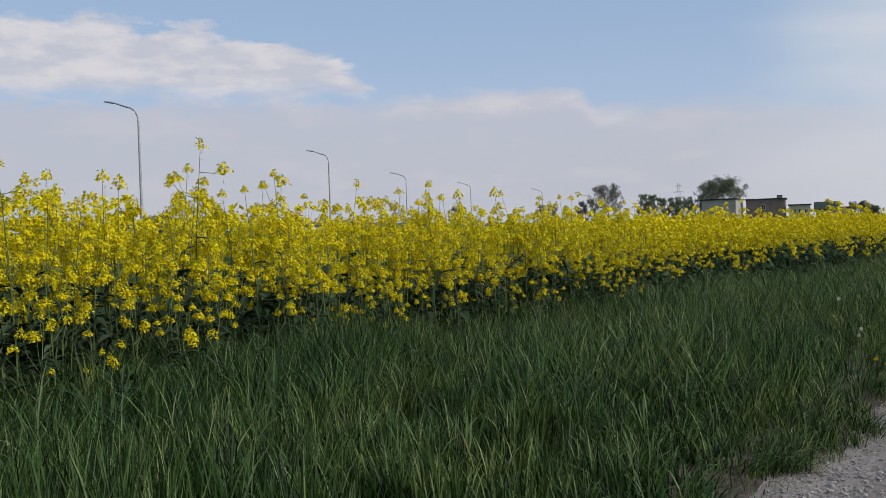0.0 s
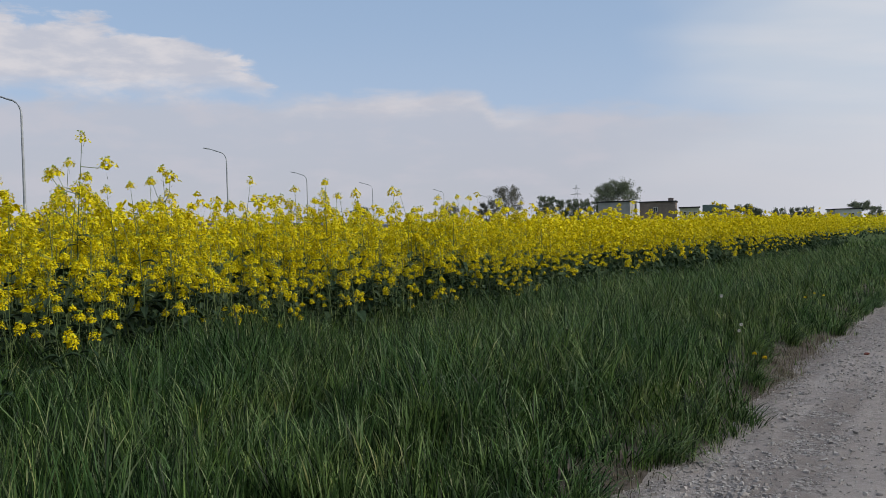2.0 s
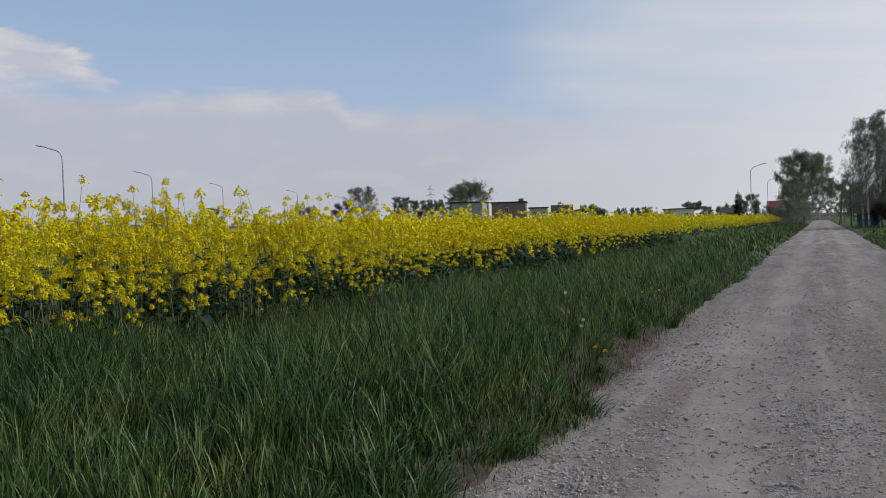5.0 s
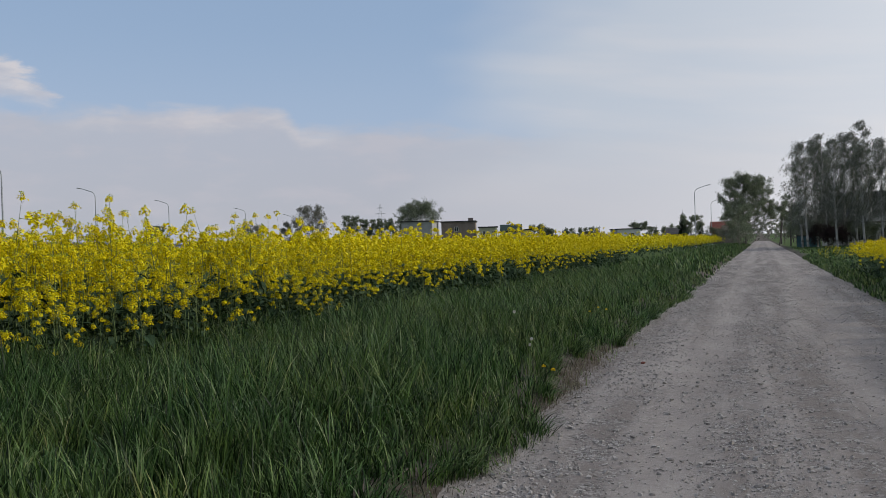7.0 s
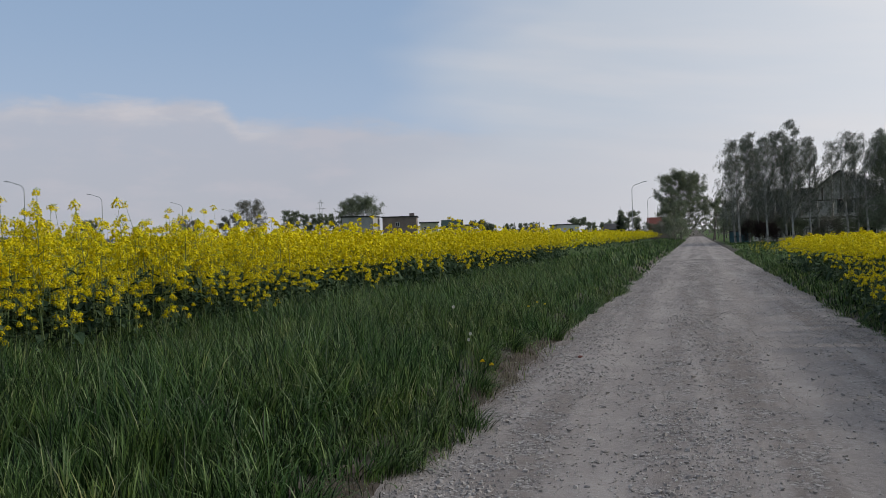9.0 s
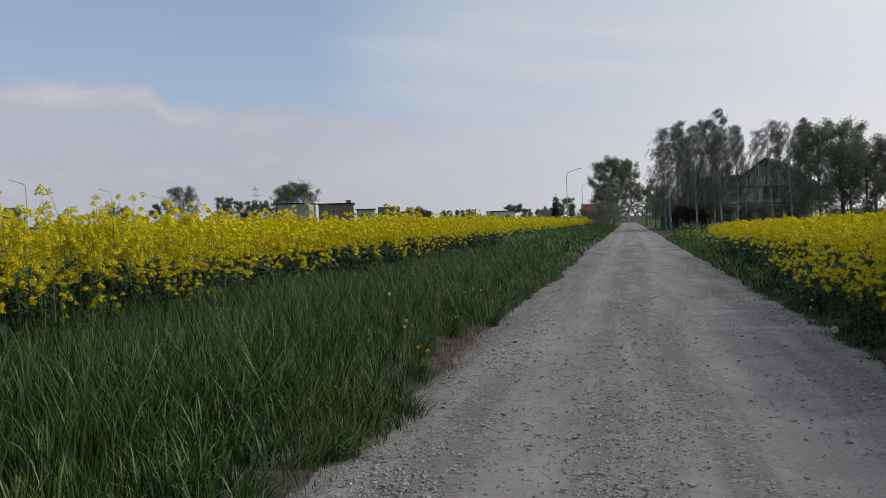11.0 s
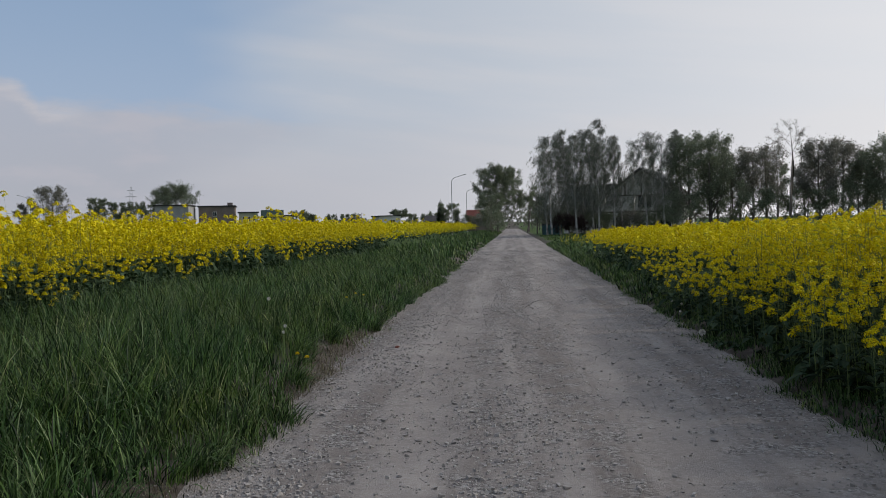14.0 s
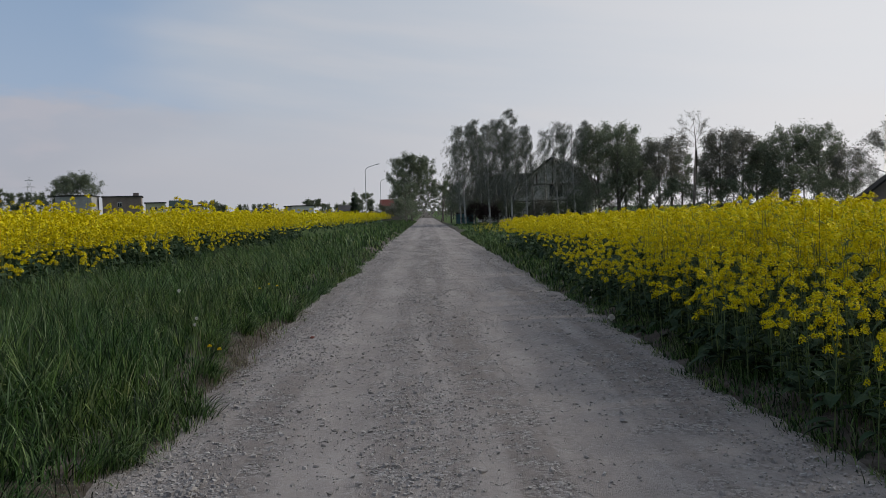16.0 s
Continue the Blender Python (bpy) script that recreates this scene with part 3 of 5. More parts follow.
def rape_pieces(fine, height, seed, spread=1.0, branches=None, low=0.32, foliage=None, bloom=1.0):
    """One plant as soups: the stem with its branches, the leaves, the flower heads."""
    random.seed(seed)
    stem, leaves, heads = Soup(), [], []
    lean = (random.gauss(0, 0.05), random.gauss(0, 0.05))
    pt = lambda t: np.array((lean[0] * t * t * height, lean[1] * t * t * height, t * height))
    if fine == 0:
        tube(stem, [pt(t) for t in (0, 0.3, 0.65, 0.97)], (0.0065, 0.005, 0.0032, 0.0014), 4)
    else:
        strip(stem, pt(0.5 if fine == 2 else 0.25), pt(0.97), (0, 0.0016, 0.003, 0.0015)[fine], 0)
    ends = [pt(1.0)]
    n = branches or (7, 5, 4, 5)[fine]
    for k in range(n):
        t = 0.88 - (0.88 - low) * random.random() ** 1.5
        a = random.uniform(0, 6.283)
        b = pt(t)
        out = random.uniform(0.05, 0.19) * spread * (1.25 - 0.5 * t)
        e = b + np.array((math.cos(a) * out, math.sin(a) * out, random.uniform(0.16, 0.40) * (1.35 - 0.6 * t)))
        e[2] = min(e[2], height * random.uniform(0.78, 0.98))
        if fine == 0:
            mid = b * 0.5 + e * 0.5 + np.array((math.cos(a) * out * 0.16, math.sin(a) * out * 0.16, -0.03))
            tube(stem, [b, mid, e], (0.0028, 0.0022, 0.0013), 3)
        elif fine != 2 or k < 2:
            strip(stem, b, e, 0.0012, 0)
        ends.append(e)
    for e in ends:
        s = Soup()
        flower_head(s, e, fine, random.uniform(0.80, 1.35) * bloom * (1.0 if fine == 0 else 1.12), stem)
        heads.append(s)
    for k in range(foliage or (10, 5, 1, 4)[fine]):
        t = random.uniform(0.08, 0.62) if fine == 0 else random.uniform(0.12, 0.45)
        a = random.uniform(0, 6.283)
        ln = random.uniform(0.15, 0.29) * (1.15 - t * 0.9)
        s = Soup()
        if fine == 0:
            leaf_shape(s, pt(t), (math.cos(a), math.sin(a), random.uniform(0.1, 0.7)), ln, ln * random.uniform(0.36, 0.55), random.uniform(0.3, 0.9), 1)
        else:
            c = pt(t) + np.array((math.cos(a), math.sin(a), 0.1)) * ln * 0.6
            u = np.array((math.cos(a), math.sin(a), random.uniform(-1.4, 0.9))) * ln * 0.34
            w = np.array((-math.sin(a), math.cos(a), random.uniform(-0.8, 0.8))) * ln * 0.15
            quad(s, c, u, w, 1)
        leaves.append(s)
    return stem, leaves, heads


def rape_arrays(fine, height, seed, spread=1.0, **kw):
    stem, leaves, heads = rape_pieces(fine, height, seed, spread, **kw)
    whole = Soup()
    for s in (stem, *leaves, *heads):
        V, F, m = s.arrays()
        whole.v.append(V), whole.f.append(F + whole.n), whole.m.append(m)
        whole.n += len(V)
    return whole.arrays()


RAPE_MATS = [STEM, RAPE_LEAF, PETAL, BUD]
FINE = [rape_arrays(0, 1.45, 100 + k) for k in range(8)]
LOW = [rape_arrays(0, 0.62 + 0.075 * k, 150 + k, 0.7, branches=2 + k % 3, low=0.5, foliage=8, bloom=0.85) for k in range(8)]
MIDDLE = [rape_arrays(1, 1.45, 200 + k) for k in range(8)]
SEMI = [rape_arrays(3, 1.45, 250 + k) for k in range(6)]
FAR = [rape_arrays(2, 1.45, 300 + k) for k in range(8)]


def crop(name, lib, label, patches, tall=1.0):
    """Plants strewn over patches (x0, x1, y0, y1, plants a square metre), joined."""
    xs, ys, hs = [], [], []
    for x0, x1, y0, y1, d in patches:
        n = int((x1 - x0) * (y1 - y0) * d)
        x, y = rng.uniform(x0, x1, n), rng.uniform(y0, y1, n)
        xs.append(x), ys.append(y)
    x, y = np.concatenate(xs), np.concatenate(ys)
    size = tall * (1.05 + np.where(x < 0, 0.06, 0.03) * patchy(x * 0.6, y * 0.6, 5.0) + rng.normal(0, 1, len(x)) * np.where(x < 0, 0.06, 0.045))
    edge = np.clip(np.minimum(np.abs(x - CROP_L), np.abs(x - CROP_R)) / 0.5, 0, 1)
    size *= 0.9 + 0.1 * edge
    size *= np.where(x < 0, 0.95 + 0.20 * np.exp(-((y - 2.5) / 6.5) ** 2), 0.92 - 0.0085 * np.clip(y - 8, 0, 26))
    sprig = (rng.random(len(x)) < 0.18) & (x < -1) & (x > CROP_L - 6)
    size = np.where(sprig, size * rng.uniform(1.05, 1.24, len(x)), size)
    tilt = np.stack([rng.normal(-0.03, 0.06, len(x)), rng.normal(0, 0.06, len(x))], 1)
    V, F, m = many(lib, rng.integers(0, len(lib), len(x)), x, y, ground_z(x, y) - 0.01, rng.uniform(0, 6.3, len(x)), size, tilt)
    tagged(new(name, mesh_of(name, V, F, RAPE_MATS, m)), label, "crop", kind="stuff")


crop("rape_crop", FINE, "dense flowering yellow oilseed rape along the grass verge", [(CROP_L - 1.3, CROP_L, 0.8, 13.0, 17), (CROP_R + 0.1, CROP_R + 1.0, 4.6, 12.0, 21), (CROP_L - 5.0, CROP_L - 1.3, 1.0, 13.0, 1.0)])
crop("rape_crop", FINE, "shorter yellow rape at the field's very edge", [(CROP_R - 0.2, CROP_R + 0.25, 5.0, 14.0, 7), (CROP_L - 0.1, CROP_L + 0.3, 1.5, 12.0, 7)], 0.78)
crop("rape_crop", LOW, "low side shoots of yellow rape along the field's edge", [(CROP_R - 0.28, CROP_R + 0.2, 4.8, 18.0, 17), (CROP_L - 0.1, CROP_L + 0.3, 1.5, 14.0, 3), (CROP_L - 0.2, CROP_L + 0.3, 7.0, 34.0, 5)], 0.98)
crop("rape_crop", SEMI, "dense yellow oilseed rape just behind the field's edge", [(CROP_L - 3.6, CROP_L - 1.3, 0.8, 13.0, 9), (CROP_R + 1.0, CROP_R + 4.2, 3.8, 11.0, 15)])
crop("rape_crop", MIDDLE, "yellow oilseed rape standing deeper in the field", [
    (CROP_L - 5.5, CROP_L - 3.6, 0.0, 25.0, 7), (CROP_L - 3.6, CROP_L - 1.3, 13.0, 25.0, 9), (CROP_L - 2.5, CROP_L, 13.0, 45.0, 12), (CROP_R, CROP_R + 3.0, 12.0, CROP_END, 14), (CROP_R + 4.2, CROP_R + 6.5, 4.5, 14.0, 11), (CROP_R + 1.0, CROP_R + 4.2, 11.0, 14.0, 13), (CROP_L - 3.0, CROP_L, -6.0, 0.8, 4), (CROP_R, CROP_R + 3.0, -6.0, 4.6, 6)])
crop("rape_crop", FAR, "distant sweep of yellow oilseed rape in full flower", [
    (-30.0, CROP_L - 2.5, 25.0, 70.0, 1.8), (CROP_L - 7.0, CROP_L, 45.0, 165.0, 3.4), (-34.0, CROP_L - 5.5, 0.0, 30.0, 1.7), (CROP_R + 3.0, CROP_R + 28.0, 10.0, CROP_END + 2, 3)])


# ---------------------------------------------------------------- grass
def blades(name, x, y, tall, wide, label, mat=GRASS, bend=0.5, segs=2, wind=(-0.12, 0.03), lean=None):
    """Tapering blades that curve over under their own weight, joined. bend: 0 straight, 1 tip well over; lean: the way that a tuft falls."""
    n = len(x)
    a = rng.uniform(0, 6.283, n) if lean is None else lean + rng.normal(0, 0.9, n)
    bend = np.broadcast_to(np.asarray(bend, float), (n,)) * np.where(rng.random(n) < 0.4, rng.uniform(1.1, 2.3, n), rng.uniform(0.3, 0.9, n))
    first, last = 0.05 + 0.22 * bend * rng.random(n), np.clip(0.25 + 1.75 * bend, 0, 2.7)
    f = a + math.pi / 2 + rng.normal(0, 0.7, n)
    sx, sy = np.cos(f) * wide / 2, np.sin(f) * wide / 2
    cx, cy, cz = x.copy(), y.copy(), ground_z(x, y) - 0.01
    rows, k = [], segs + 1
    for i in range(k + 1):
        t = i / k
        if i < k:
            w = 1 - 0.5 * t * t
            rows += [np.stack([cx - sx * w, cy - sy * w, cz], 1), np.stack([cx + sx * w, cy + sy * w, cz], 1)]
            th = first + (last - first) * ((i + 0.5) / k) ** 1.6
            step = tall / k
            cx = cx + step * (np.sin(th) * np.cos(a) + wind[0] * (t + 0.5 / k) * 1.6)
            cy = cy + step * (np.sin(th) * np.sin(a) + wind[1] * (t + 0.5 / k) * 1.6)
            cz = cz + step * np.cos(th)
    rows.append(np.stack([cx, cy, cz], 1))
    V = np.stack(rows, 1)
    k = V.shape[1]
    f0 = []
    for s in range(segs):
        o = 2 * s
        f0 += [(o, o + 1, o + 3), (o, o + 3, o + 2)]
    f0.append((2 * segs, 2 * segs + 1, 2 * segs + 2))
    F = (np.array(f0)[None] + (np.arange(n) * k)[:, None, None]).reshape(-1, 3)
    return tagged(new(name, mesh_of(name, V.reshape(-1, 3), F, [mat])), label, "grass", kind="stuff")


def tufted(n, x0, x1, y0, y1, per=14, loose=0.06):
    """Places gathered in tufts."""
    k = max(1, n // per)
    cx, cy = rng.uniform(x0, x1, k), rng.uniform(y0, y1, k)
    x = np.repeat(cx, per) + rng.normal(0, loose, k * per)
    y = np.repeat(cy, per) + rng.normal(0, loose, k * per)
    return x, y


def verge_height(x, y):
    """Grass is low by the track and high towards the crop."""
    t = np.clip((left_edge(y) + 0.05 - x) / 1.5, 0, 1)
    return (0.08 + 0.31 * t ** 0.9) * (1.0 + 0.30 * patchy(x * 0.9, y * 0.9, 2.2))


def left_verge():
    for y0, y1, tufts, per, thick, segs in ((0.8, 7.0, 1950, 30, (0.0053, 0.012), 3), (7.0, 14.0, 1450, 28, (0.005, 0.0105), 2)):
        cx, cy = rng.uniform(CROP_L - 0.5, -1.45, tufts), rng.uniform(y0, y1, tufts)
        ang, far = rng.uniform(0, 6.283, tufts * per), np.abs(rng.normal(0, 1, tufts * per))
        wide = np.repeat(rng.uniform(0.03, 0.11, tufts), per)
        x, y = np.repeat(cx, per) + np.cos(ang) * far * wide, np.repeat(cy, per) + np.sin(ang) * far * wide
        sway = np.repeat(rng.uniform(0.45, 1.5, tufts), per)
        rank = np.repeat(rng.uniform(0.65, 1.4, tufts), per)
        bare = np.clip((left_edge(y) + 0.02 - bays(y) - x) / 0.2, 0, 1) + 0.12 * patchy(x * 1.7, y * 1.7, 6.0)
        keep = (x < left_edge(y) + 0.05 * rng.random(len(x))) & (rng.random(len(x)) < 0.03 + np.clip(bare, 0, 0.97))
        x, y, lean, sway, rank, far = x[keep], y[keep], ang[keep], sway[keep], rank[keep], far[keep]
        limp = np.clip(0.42 + 0.30 * patchy(x * 0.75, y * 0.75, 8.0) + 0.03 * (y - 5.0), 0.10, 0.95) * sway * (0.6 + 0.4 * far)
        tall = verge_height(x, y) * rank * rng.uniform(0.6, 1.25, len(x)) * (1 + 0.35 * limp)
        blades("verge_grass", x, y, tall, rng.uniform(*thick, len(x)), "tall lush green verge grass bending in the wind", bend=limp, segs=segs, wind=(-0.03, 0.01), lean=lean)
    x, y = tufted(32000, CROP_L - 0.3, -1.5, 14.0, 32.0, 14, 0.08)
    keep = x < left_edge(y) + 0.05 - bays(y)
    x, y = x[keep], y[keep]
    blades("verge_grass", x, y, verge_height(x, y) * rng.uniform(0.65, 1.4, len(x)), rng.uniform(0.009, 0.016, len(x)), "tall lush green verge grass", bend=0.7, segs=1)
    x, y = tufted(18000, CROP_L, -1.6, 32.0, 170.0, 8, 0.15)
    keep = x < left_edge(y)
    x, y = x[keep], y[keep]
    blades("verge_grass", x, y, verge_height(x, y) * rng.uniform(0.7, 1.2, len(x)), rng.uniform(0.03, 0.06, len(x)), "distant green verge grass", bend=0.6, segs=1)


def behind():
    x, y = tufted(9000, CROP_L - 0.3, -1.7, -6.0, 0.8, 22, 0.06)
    keep = x < left_edge(y)
    x, y = x[keep], y[keep]
    blades("verge_grass", x, y, verge_height(x, y) * rng.uniform(0.6, 1.3, len(x)), rng.uniform(0.010, 0.018, len(x)), "tall lush green verge grass", bend=0.6, segs=1)
    x, y = tufted(3000, 2.4, 3.2, -6.0, 3.6, 14, 0.06)
    blades("verge_grass", x, y, rng.uniform(0.05, 0.15, len(x)), rng.uniform(0.008, 0.014, len(x)), "short grass between track and crop", bend=0.6, segs=1)


def right_verge():
    x, y = tufted(22000, 2.3, 3.5, 3.6, 16.0, 18, 0.06)
    keep = (x > right_edge(y) - 0.02 + 0.22 * np.clip(wave(y * 1.7, 0.8), -0.3, 1)) & (patchy(x * 2.2, y * 2.2, 4.0) > -0.75)
    x, y = x[keep], y[keep]
    t = np.clip((x - right_edge(y)) / 0.6, 0, 1)
    blades("verge_grass", x, y, (0.06 + 0.12 * t) * (1.0 + 0.4 * patchy(x * 1.8, y * 1.8, 7.0)) * rng.uniform(0.6, 1.4, len(x)), rng.uniform(0.006, 0.011, len(x)), "short dark grass between track and crop", bend=0.7, segs=1)
    x, y = tufted(12000, 2.3, 3.6, 16.0, 60.0, 8, 0.1)
    keep = x > right_edge(y)
    x, y = x[keep], y[keep]
    blades("verge_grass", x, y, rng.uniform(0.1, 0.28, len(x)), rng.uniform(0.015, 0.03, len(x)), "short dark grass along the track", bend=0.6, segs=1)
    x, y = tufted(9000, 3.0, 22.0, 36.0, 100.0, 8, 0.2)
    blades("meadow_grass", x, y, rng.uniform(0.1, 0.25, len(x)), rng.uniform(0.05, 0.09, len(x)), "mown green meadow before the birches", bend=0.6, segs=1)


left_verge()
right_verge()
behind()


# ---------------------------------------------------------------- trees
def crown_of(r, tips, ways, lengths, per, leaf, spread, mat, hang=0.0):
    """Leaves gathered along twigs: one joined mesh."""
    P, D, L = (np.repeat(np.asarray(v, float), per, 0) for v in (tips, ways, lengths))
    n = len(P)
    c = P + D * (L * r.uniform(0.15, 1.1, n))[:, None] + r.normal(0, 1, (n, 3)) * spread
    u = r.normal(size=(n, 3))
    u /= np.linalg.norm(u, axis=1)[:, None]
    u = u * (1 - hang) + D * hang
    w = np.cross(u, r.normal(size=(n, 3)))
    w /= np.linalg.norm(w, axis=1)[:, None] + 1e-9
    s = leaf * r.uniform(0.6, 1.3, n)[:, None]
    V = np.stack([c - u * s, c + w * s * (0.85 - 0.5 * hang), c + u * s], 1).reshape(-1, 3)
    return mesh_of("crown", V, np.arange(n * 3).reshape(-1, 3), [mat])


def grown(root, wood, bark, crown):
    for ob in (new("trunk", wood.mesh("trunk", [bark], True)), new("crown", crown)):
        ob.parent = root


def unit(v):
    return v / (np.linalg.norm(v) + 1e-9)


def tree(name, label, x, y, height, seed, leaf_mat, half, bole=0.22, limbs=14, subs=6, twigs=4, per=17, leaf=0.10, loose=0.17, bark=BARK, group="", rise=0.5, thick=0.017, lopsided=0.15):
    """A tapered trunk, limbs that reach an uneven rounded outline, branches and twigs on them, and leaves along the twigs."""
    random.seed(seed)
    r = np.random.default_rng(seed)
    wood = Soup()
    bend = r.normal(0, 0.02 * height, 2)
    line = lambda t: np.array((bend[0] * math.sin(3 * t), bend[1] * math.sin(2.3 * t), t * height))
    tube(wood, [line(t) if t else (0, 0, -0.25) for t in (0, bole, 0.5, 0.7, 0.9)], [height * thick * k for k in (1.0, 0.8, 0.55, 0.35, 0.12)], 6)
    mid, phase = (bole + 1) / 2, r.uniform(0, 6.28)
    tips, ways, lengths = [], [], []
    for i in range(limbs):
        t = bole + (0.88 - bole) * (i + r.uniform(0.1, 0.9)) / limbs
        a = i * 2.4 + r.normal(0, 0.35)
        e = min(0.985, t + rise * (1 - t) * r.uniform(0.35, 1.15))
        reach = half * max(0.10, 1 - ((e - mid) / (1.03 - mid)) ** 2) ** 0.7 * r.uniform(0.72, 1.06) * (1 + lopsided * math.sin(a + phase))
        p0 = line(t)
        p2 = np.array((math.cos(a) * reach, math.sin(a) * reach, e * height))
        p1 = (p0 + p2) / 2 + np.array((math.cos(a) * reach * 0.10, math.sin(a) * reach * 0.10, -0.05 * height * (1 - t))) + r.normal(0, 0.05 * half, 3)
        tube(wood, [p0, p1, p2], [height * thick * k for k in (0.42 * (1.1 - t), 0.24 * (1.1 - t), 0.06)], 4)
        for j in range(subs):
            u = 0.3 + 0.7 * (j + r.random()) / subs
            p = (1 - u) ** 2 * p0 + 2 * u * (1 - u) * p1 + u * u * p2
            d = unit(unit(p2 - p0) * 0.7 + r.normal(0, 0.55, 3) + np.array((0, 0, 0.22)))
            ln = (0.16 * half + 0.45) * r.uniform(0.7, 1.2) * (1.2 - 0.45 * u)
            strip(wood, p, p + d * ln, height * thick * 0.085, 0)
            for k in range(twigs):
                v = 0.3 + 0.7 * (k + r.random()) / twigs
                q = p + d * ln * v
                w = unit(d * 0.6 + r.normal(0, 0.6, 3) + np.array((0, 0, 0.12)))
                tl = ln * r.uniform(0.3, 0.6)
                strip(wood, q, q + w * tl, height * thick * 0.05, 0)
                tips.append(q), ways.append(w), lengths.append(tl)
    root = thing(name, label, "bush" if name == "bush" else "tree", group, m=pose(x, y, float(ground_z(x, y))))
    grown(root, wood, bark, crown_of(r, tips, ways, lengths, per, leaf, loose, leaf_mat))


def birch(a, d, height, seed, half=2.0, limbs=28, strands=15):
    """A slim white trunk, steep limbs, and long thin twigs that hang and blow to one side."""
    x, y = bearing(a, d)
    random.seed(seed)
    r = np.random.default_rng(seed)
    wood = Soup()
    bend = r.normal(0, 0.35, 2)
    line = lambda t: np.array((bend[0] * t * t - 0.25 * math.sin(2.5 * t), bend[1] * t * t, t * height))
    tube(wood, [line(t) if t else (0, 0, -0.2) for t in (0, 0.2, 0.45, 0.7, 0.97)], (0.13, 0.11, 0.08, 0.05, 0.012), 6)
    tips, ways, lengths = [], [], []
    for i in range(limbs):
        t = 0.20 + 0.77 * (i + r.random()) / limbs
        g = i * 2.4 + r.normal(0, 0.4)
        reach = half * min(1.0, 2.4 * (1.04 - t)) * r.uniform(0.45, 1.05)
        p0 = line(t)
        p2 = p0 + np.array((math.cos(g) * reach - 0.15, math.sin(g) * reach, reach * r.uniform(0.7, 1.3)))
        p2[2] = min(p2[2], height * r.uniform(0.95, 1.0))
        tube(wood, [p0, (p0 + p2) / 2 + r.normal(0, 0.08, 3), p2], (0.035, 0.025, 0.012), 3)
        for j in range(strands):
            u = r.uniform(0.25, 1.05)
            p = p0 + (p2 - p0) * u + r.normal(0, 0.12, 3)
            w = unit(np.array((-0.42 + r.normal(0, 0.22), r.normal(0, 0.25), -1.0 + 0.9 * max(0, t - 0.75) * 4)))
            ln = r.uniform(0.6, 1.6) * (1.15 - 0.5 * t)
            strip(wood, p, p + w * ln, 0.010, 0)
            tips.append(p), ways.append(w), lengths.append(ln)
    root = thing("birch_tree", "tall birch with white trunk and drooping windblown twigs", "tree", "birches by the house", m=pose(x, y, float(ground_z(x, y))))
    grown(root, wood, BIRCH_BARK, crown_of(r, tips, ways, lengths, 21, 0.10, 0.11, BIRCH_LEAF, 0.66))


def spruce(x, y, height, seed, label="dark narrow spruce on the skyline", width=0.5):
    random.seed(seed)
    wood, needles = Soup(), Soup()
    tube(wood, [(0, 0, -0.1), (0, 0, height * 0.5), (0, 0, height)], (height * 0.018, height * 0.011, 0.02), 5)
    for k in range(26):
        t = 0.08 + 0.9 * k / 26
        r = height * width * 0.5 * (1 - t) ** 0.85 + 0.1
        for j in range(7):
            a = random.uniform(0, 6.283)
            rr = r * random.uniform(0.65, 1.1)
            b = np.array((0, 0, t * height))
            e = b + np.array((math.cos(a) * rr, math.sin(a) * rr, -0.25 * rr))
            s = np.array((-math.sin(a), math.cos(a), 0.3)) * rr * 0.45
            needles.add([b, (b + e) / 2 - s, e, (b + e) / 2 + s], [(0, 1, 2), (0, 2, 3)], 0)
    root = thing("spruce_tree", label, "tree", m=pose(x, y, float(ground_z(x, y)), 0, 0, 0))
    part("trunk", wood, BARK, root)
    part("crown", needles, NEEDLE, root)


def broad(a, d, height, seed, label, leaf_mat=TREE_LEAF, name="broadleaf_tree", half=3.0, **kw):
    x, y = bearing(a, d)
    tree(name, label, x, y, height - float(dip(y)) + (0.3 if d > 180 else 0.0), seed, leaf_mat, half, **kw)


def bush(a, d, height, seed, label, leaf_mat=TREE_LEAF, half=1.6):
    broad(a, d, height, seed, label, leaf_mat, "bush", half, bole=0.04, limbs=10, subs=5, twigs=3, per=18, leaf=0.10, thick=0.02, rise=0.7)


# birch clump beside the white house
for k, (a, d, h) in enumerate([(2.75, 101, 11.9), (3.3, 106, 12.7), (3.9, 103, 12.8), (4.4, 99, 12.0), (4.9, 104, 12.9), (5.5, 101, 12.7), (6.35, 106, 14.3), (6.9, 100, 11.6), (9.6, 101, 12.0), (4.1, 107, 11.2), (10.6, 103, 11.4), (11.2, 99, 11.8), (5.9, 98, 10.8)]):
    birch(a, d, h, 20 + k)
for k, (a, d, h) in enumerate([(8.2, 105, 11.4), (9.0, 100, 11.2), (7.4, 103, 10.8), (2.45, 103, 9.6), (10.1, 98, 11.4)]):
    birch(a, d, h, 240 + k, half=1.6, limbs=20, strands=9)
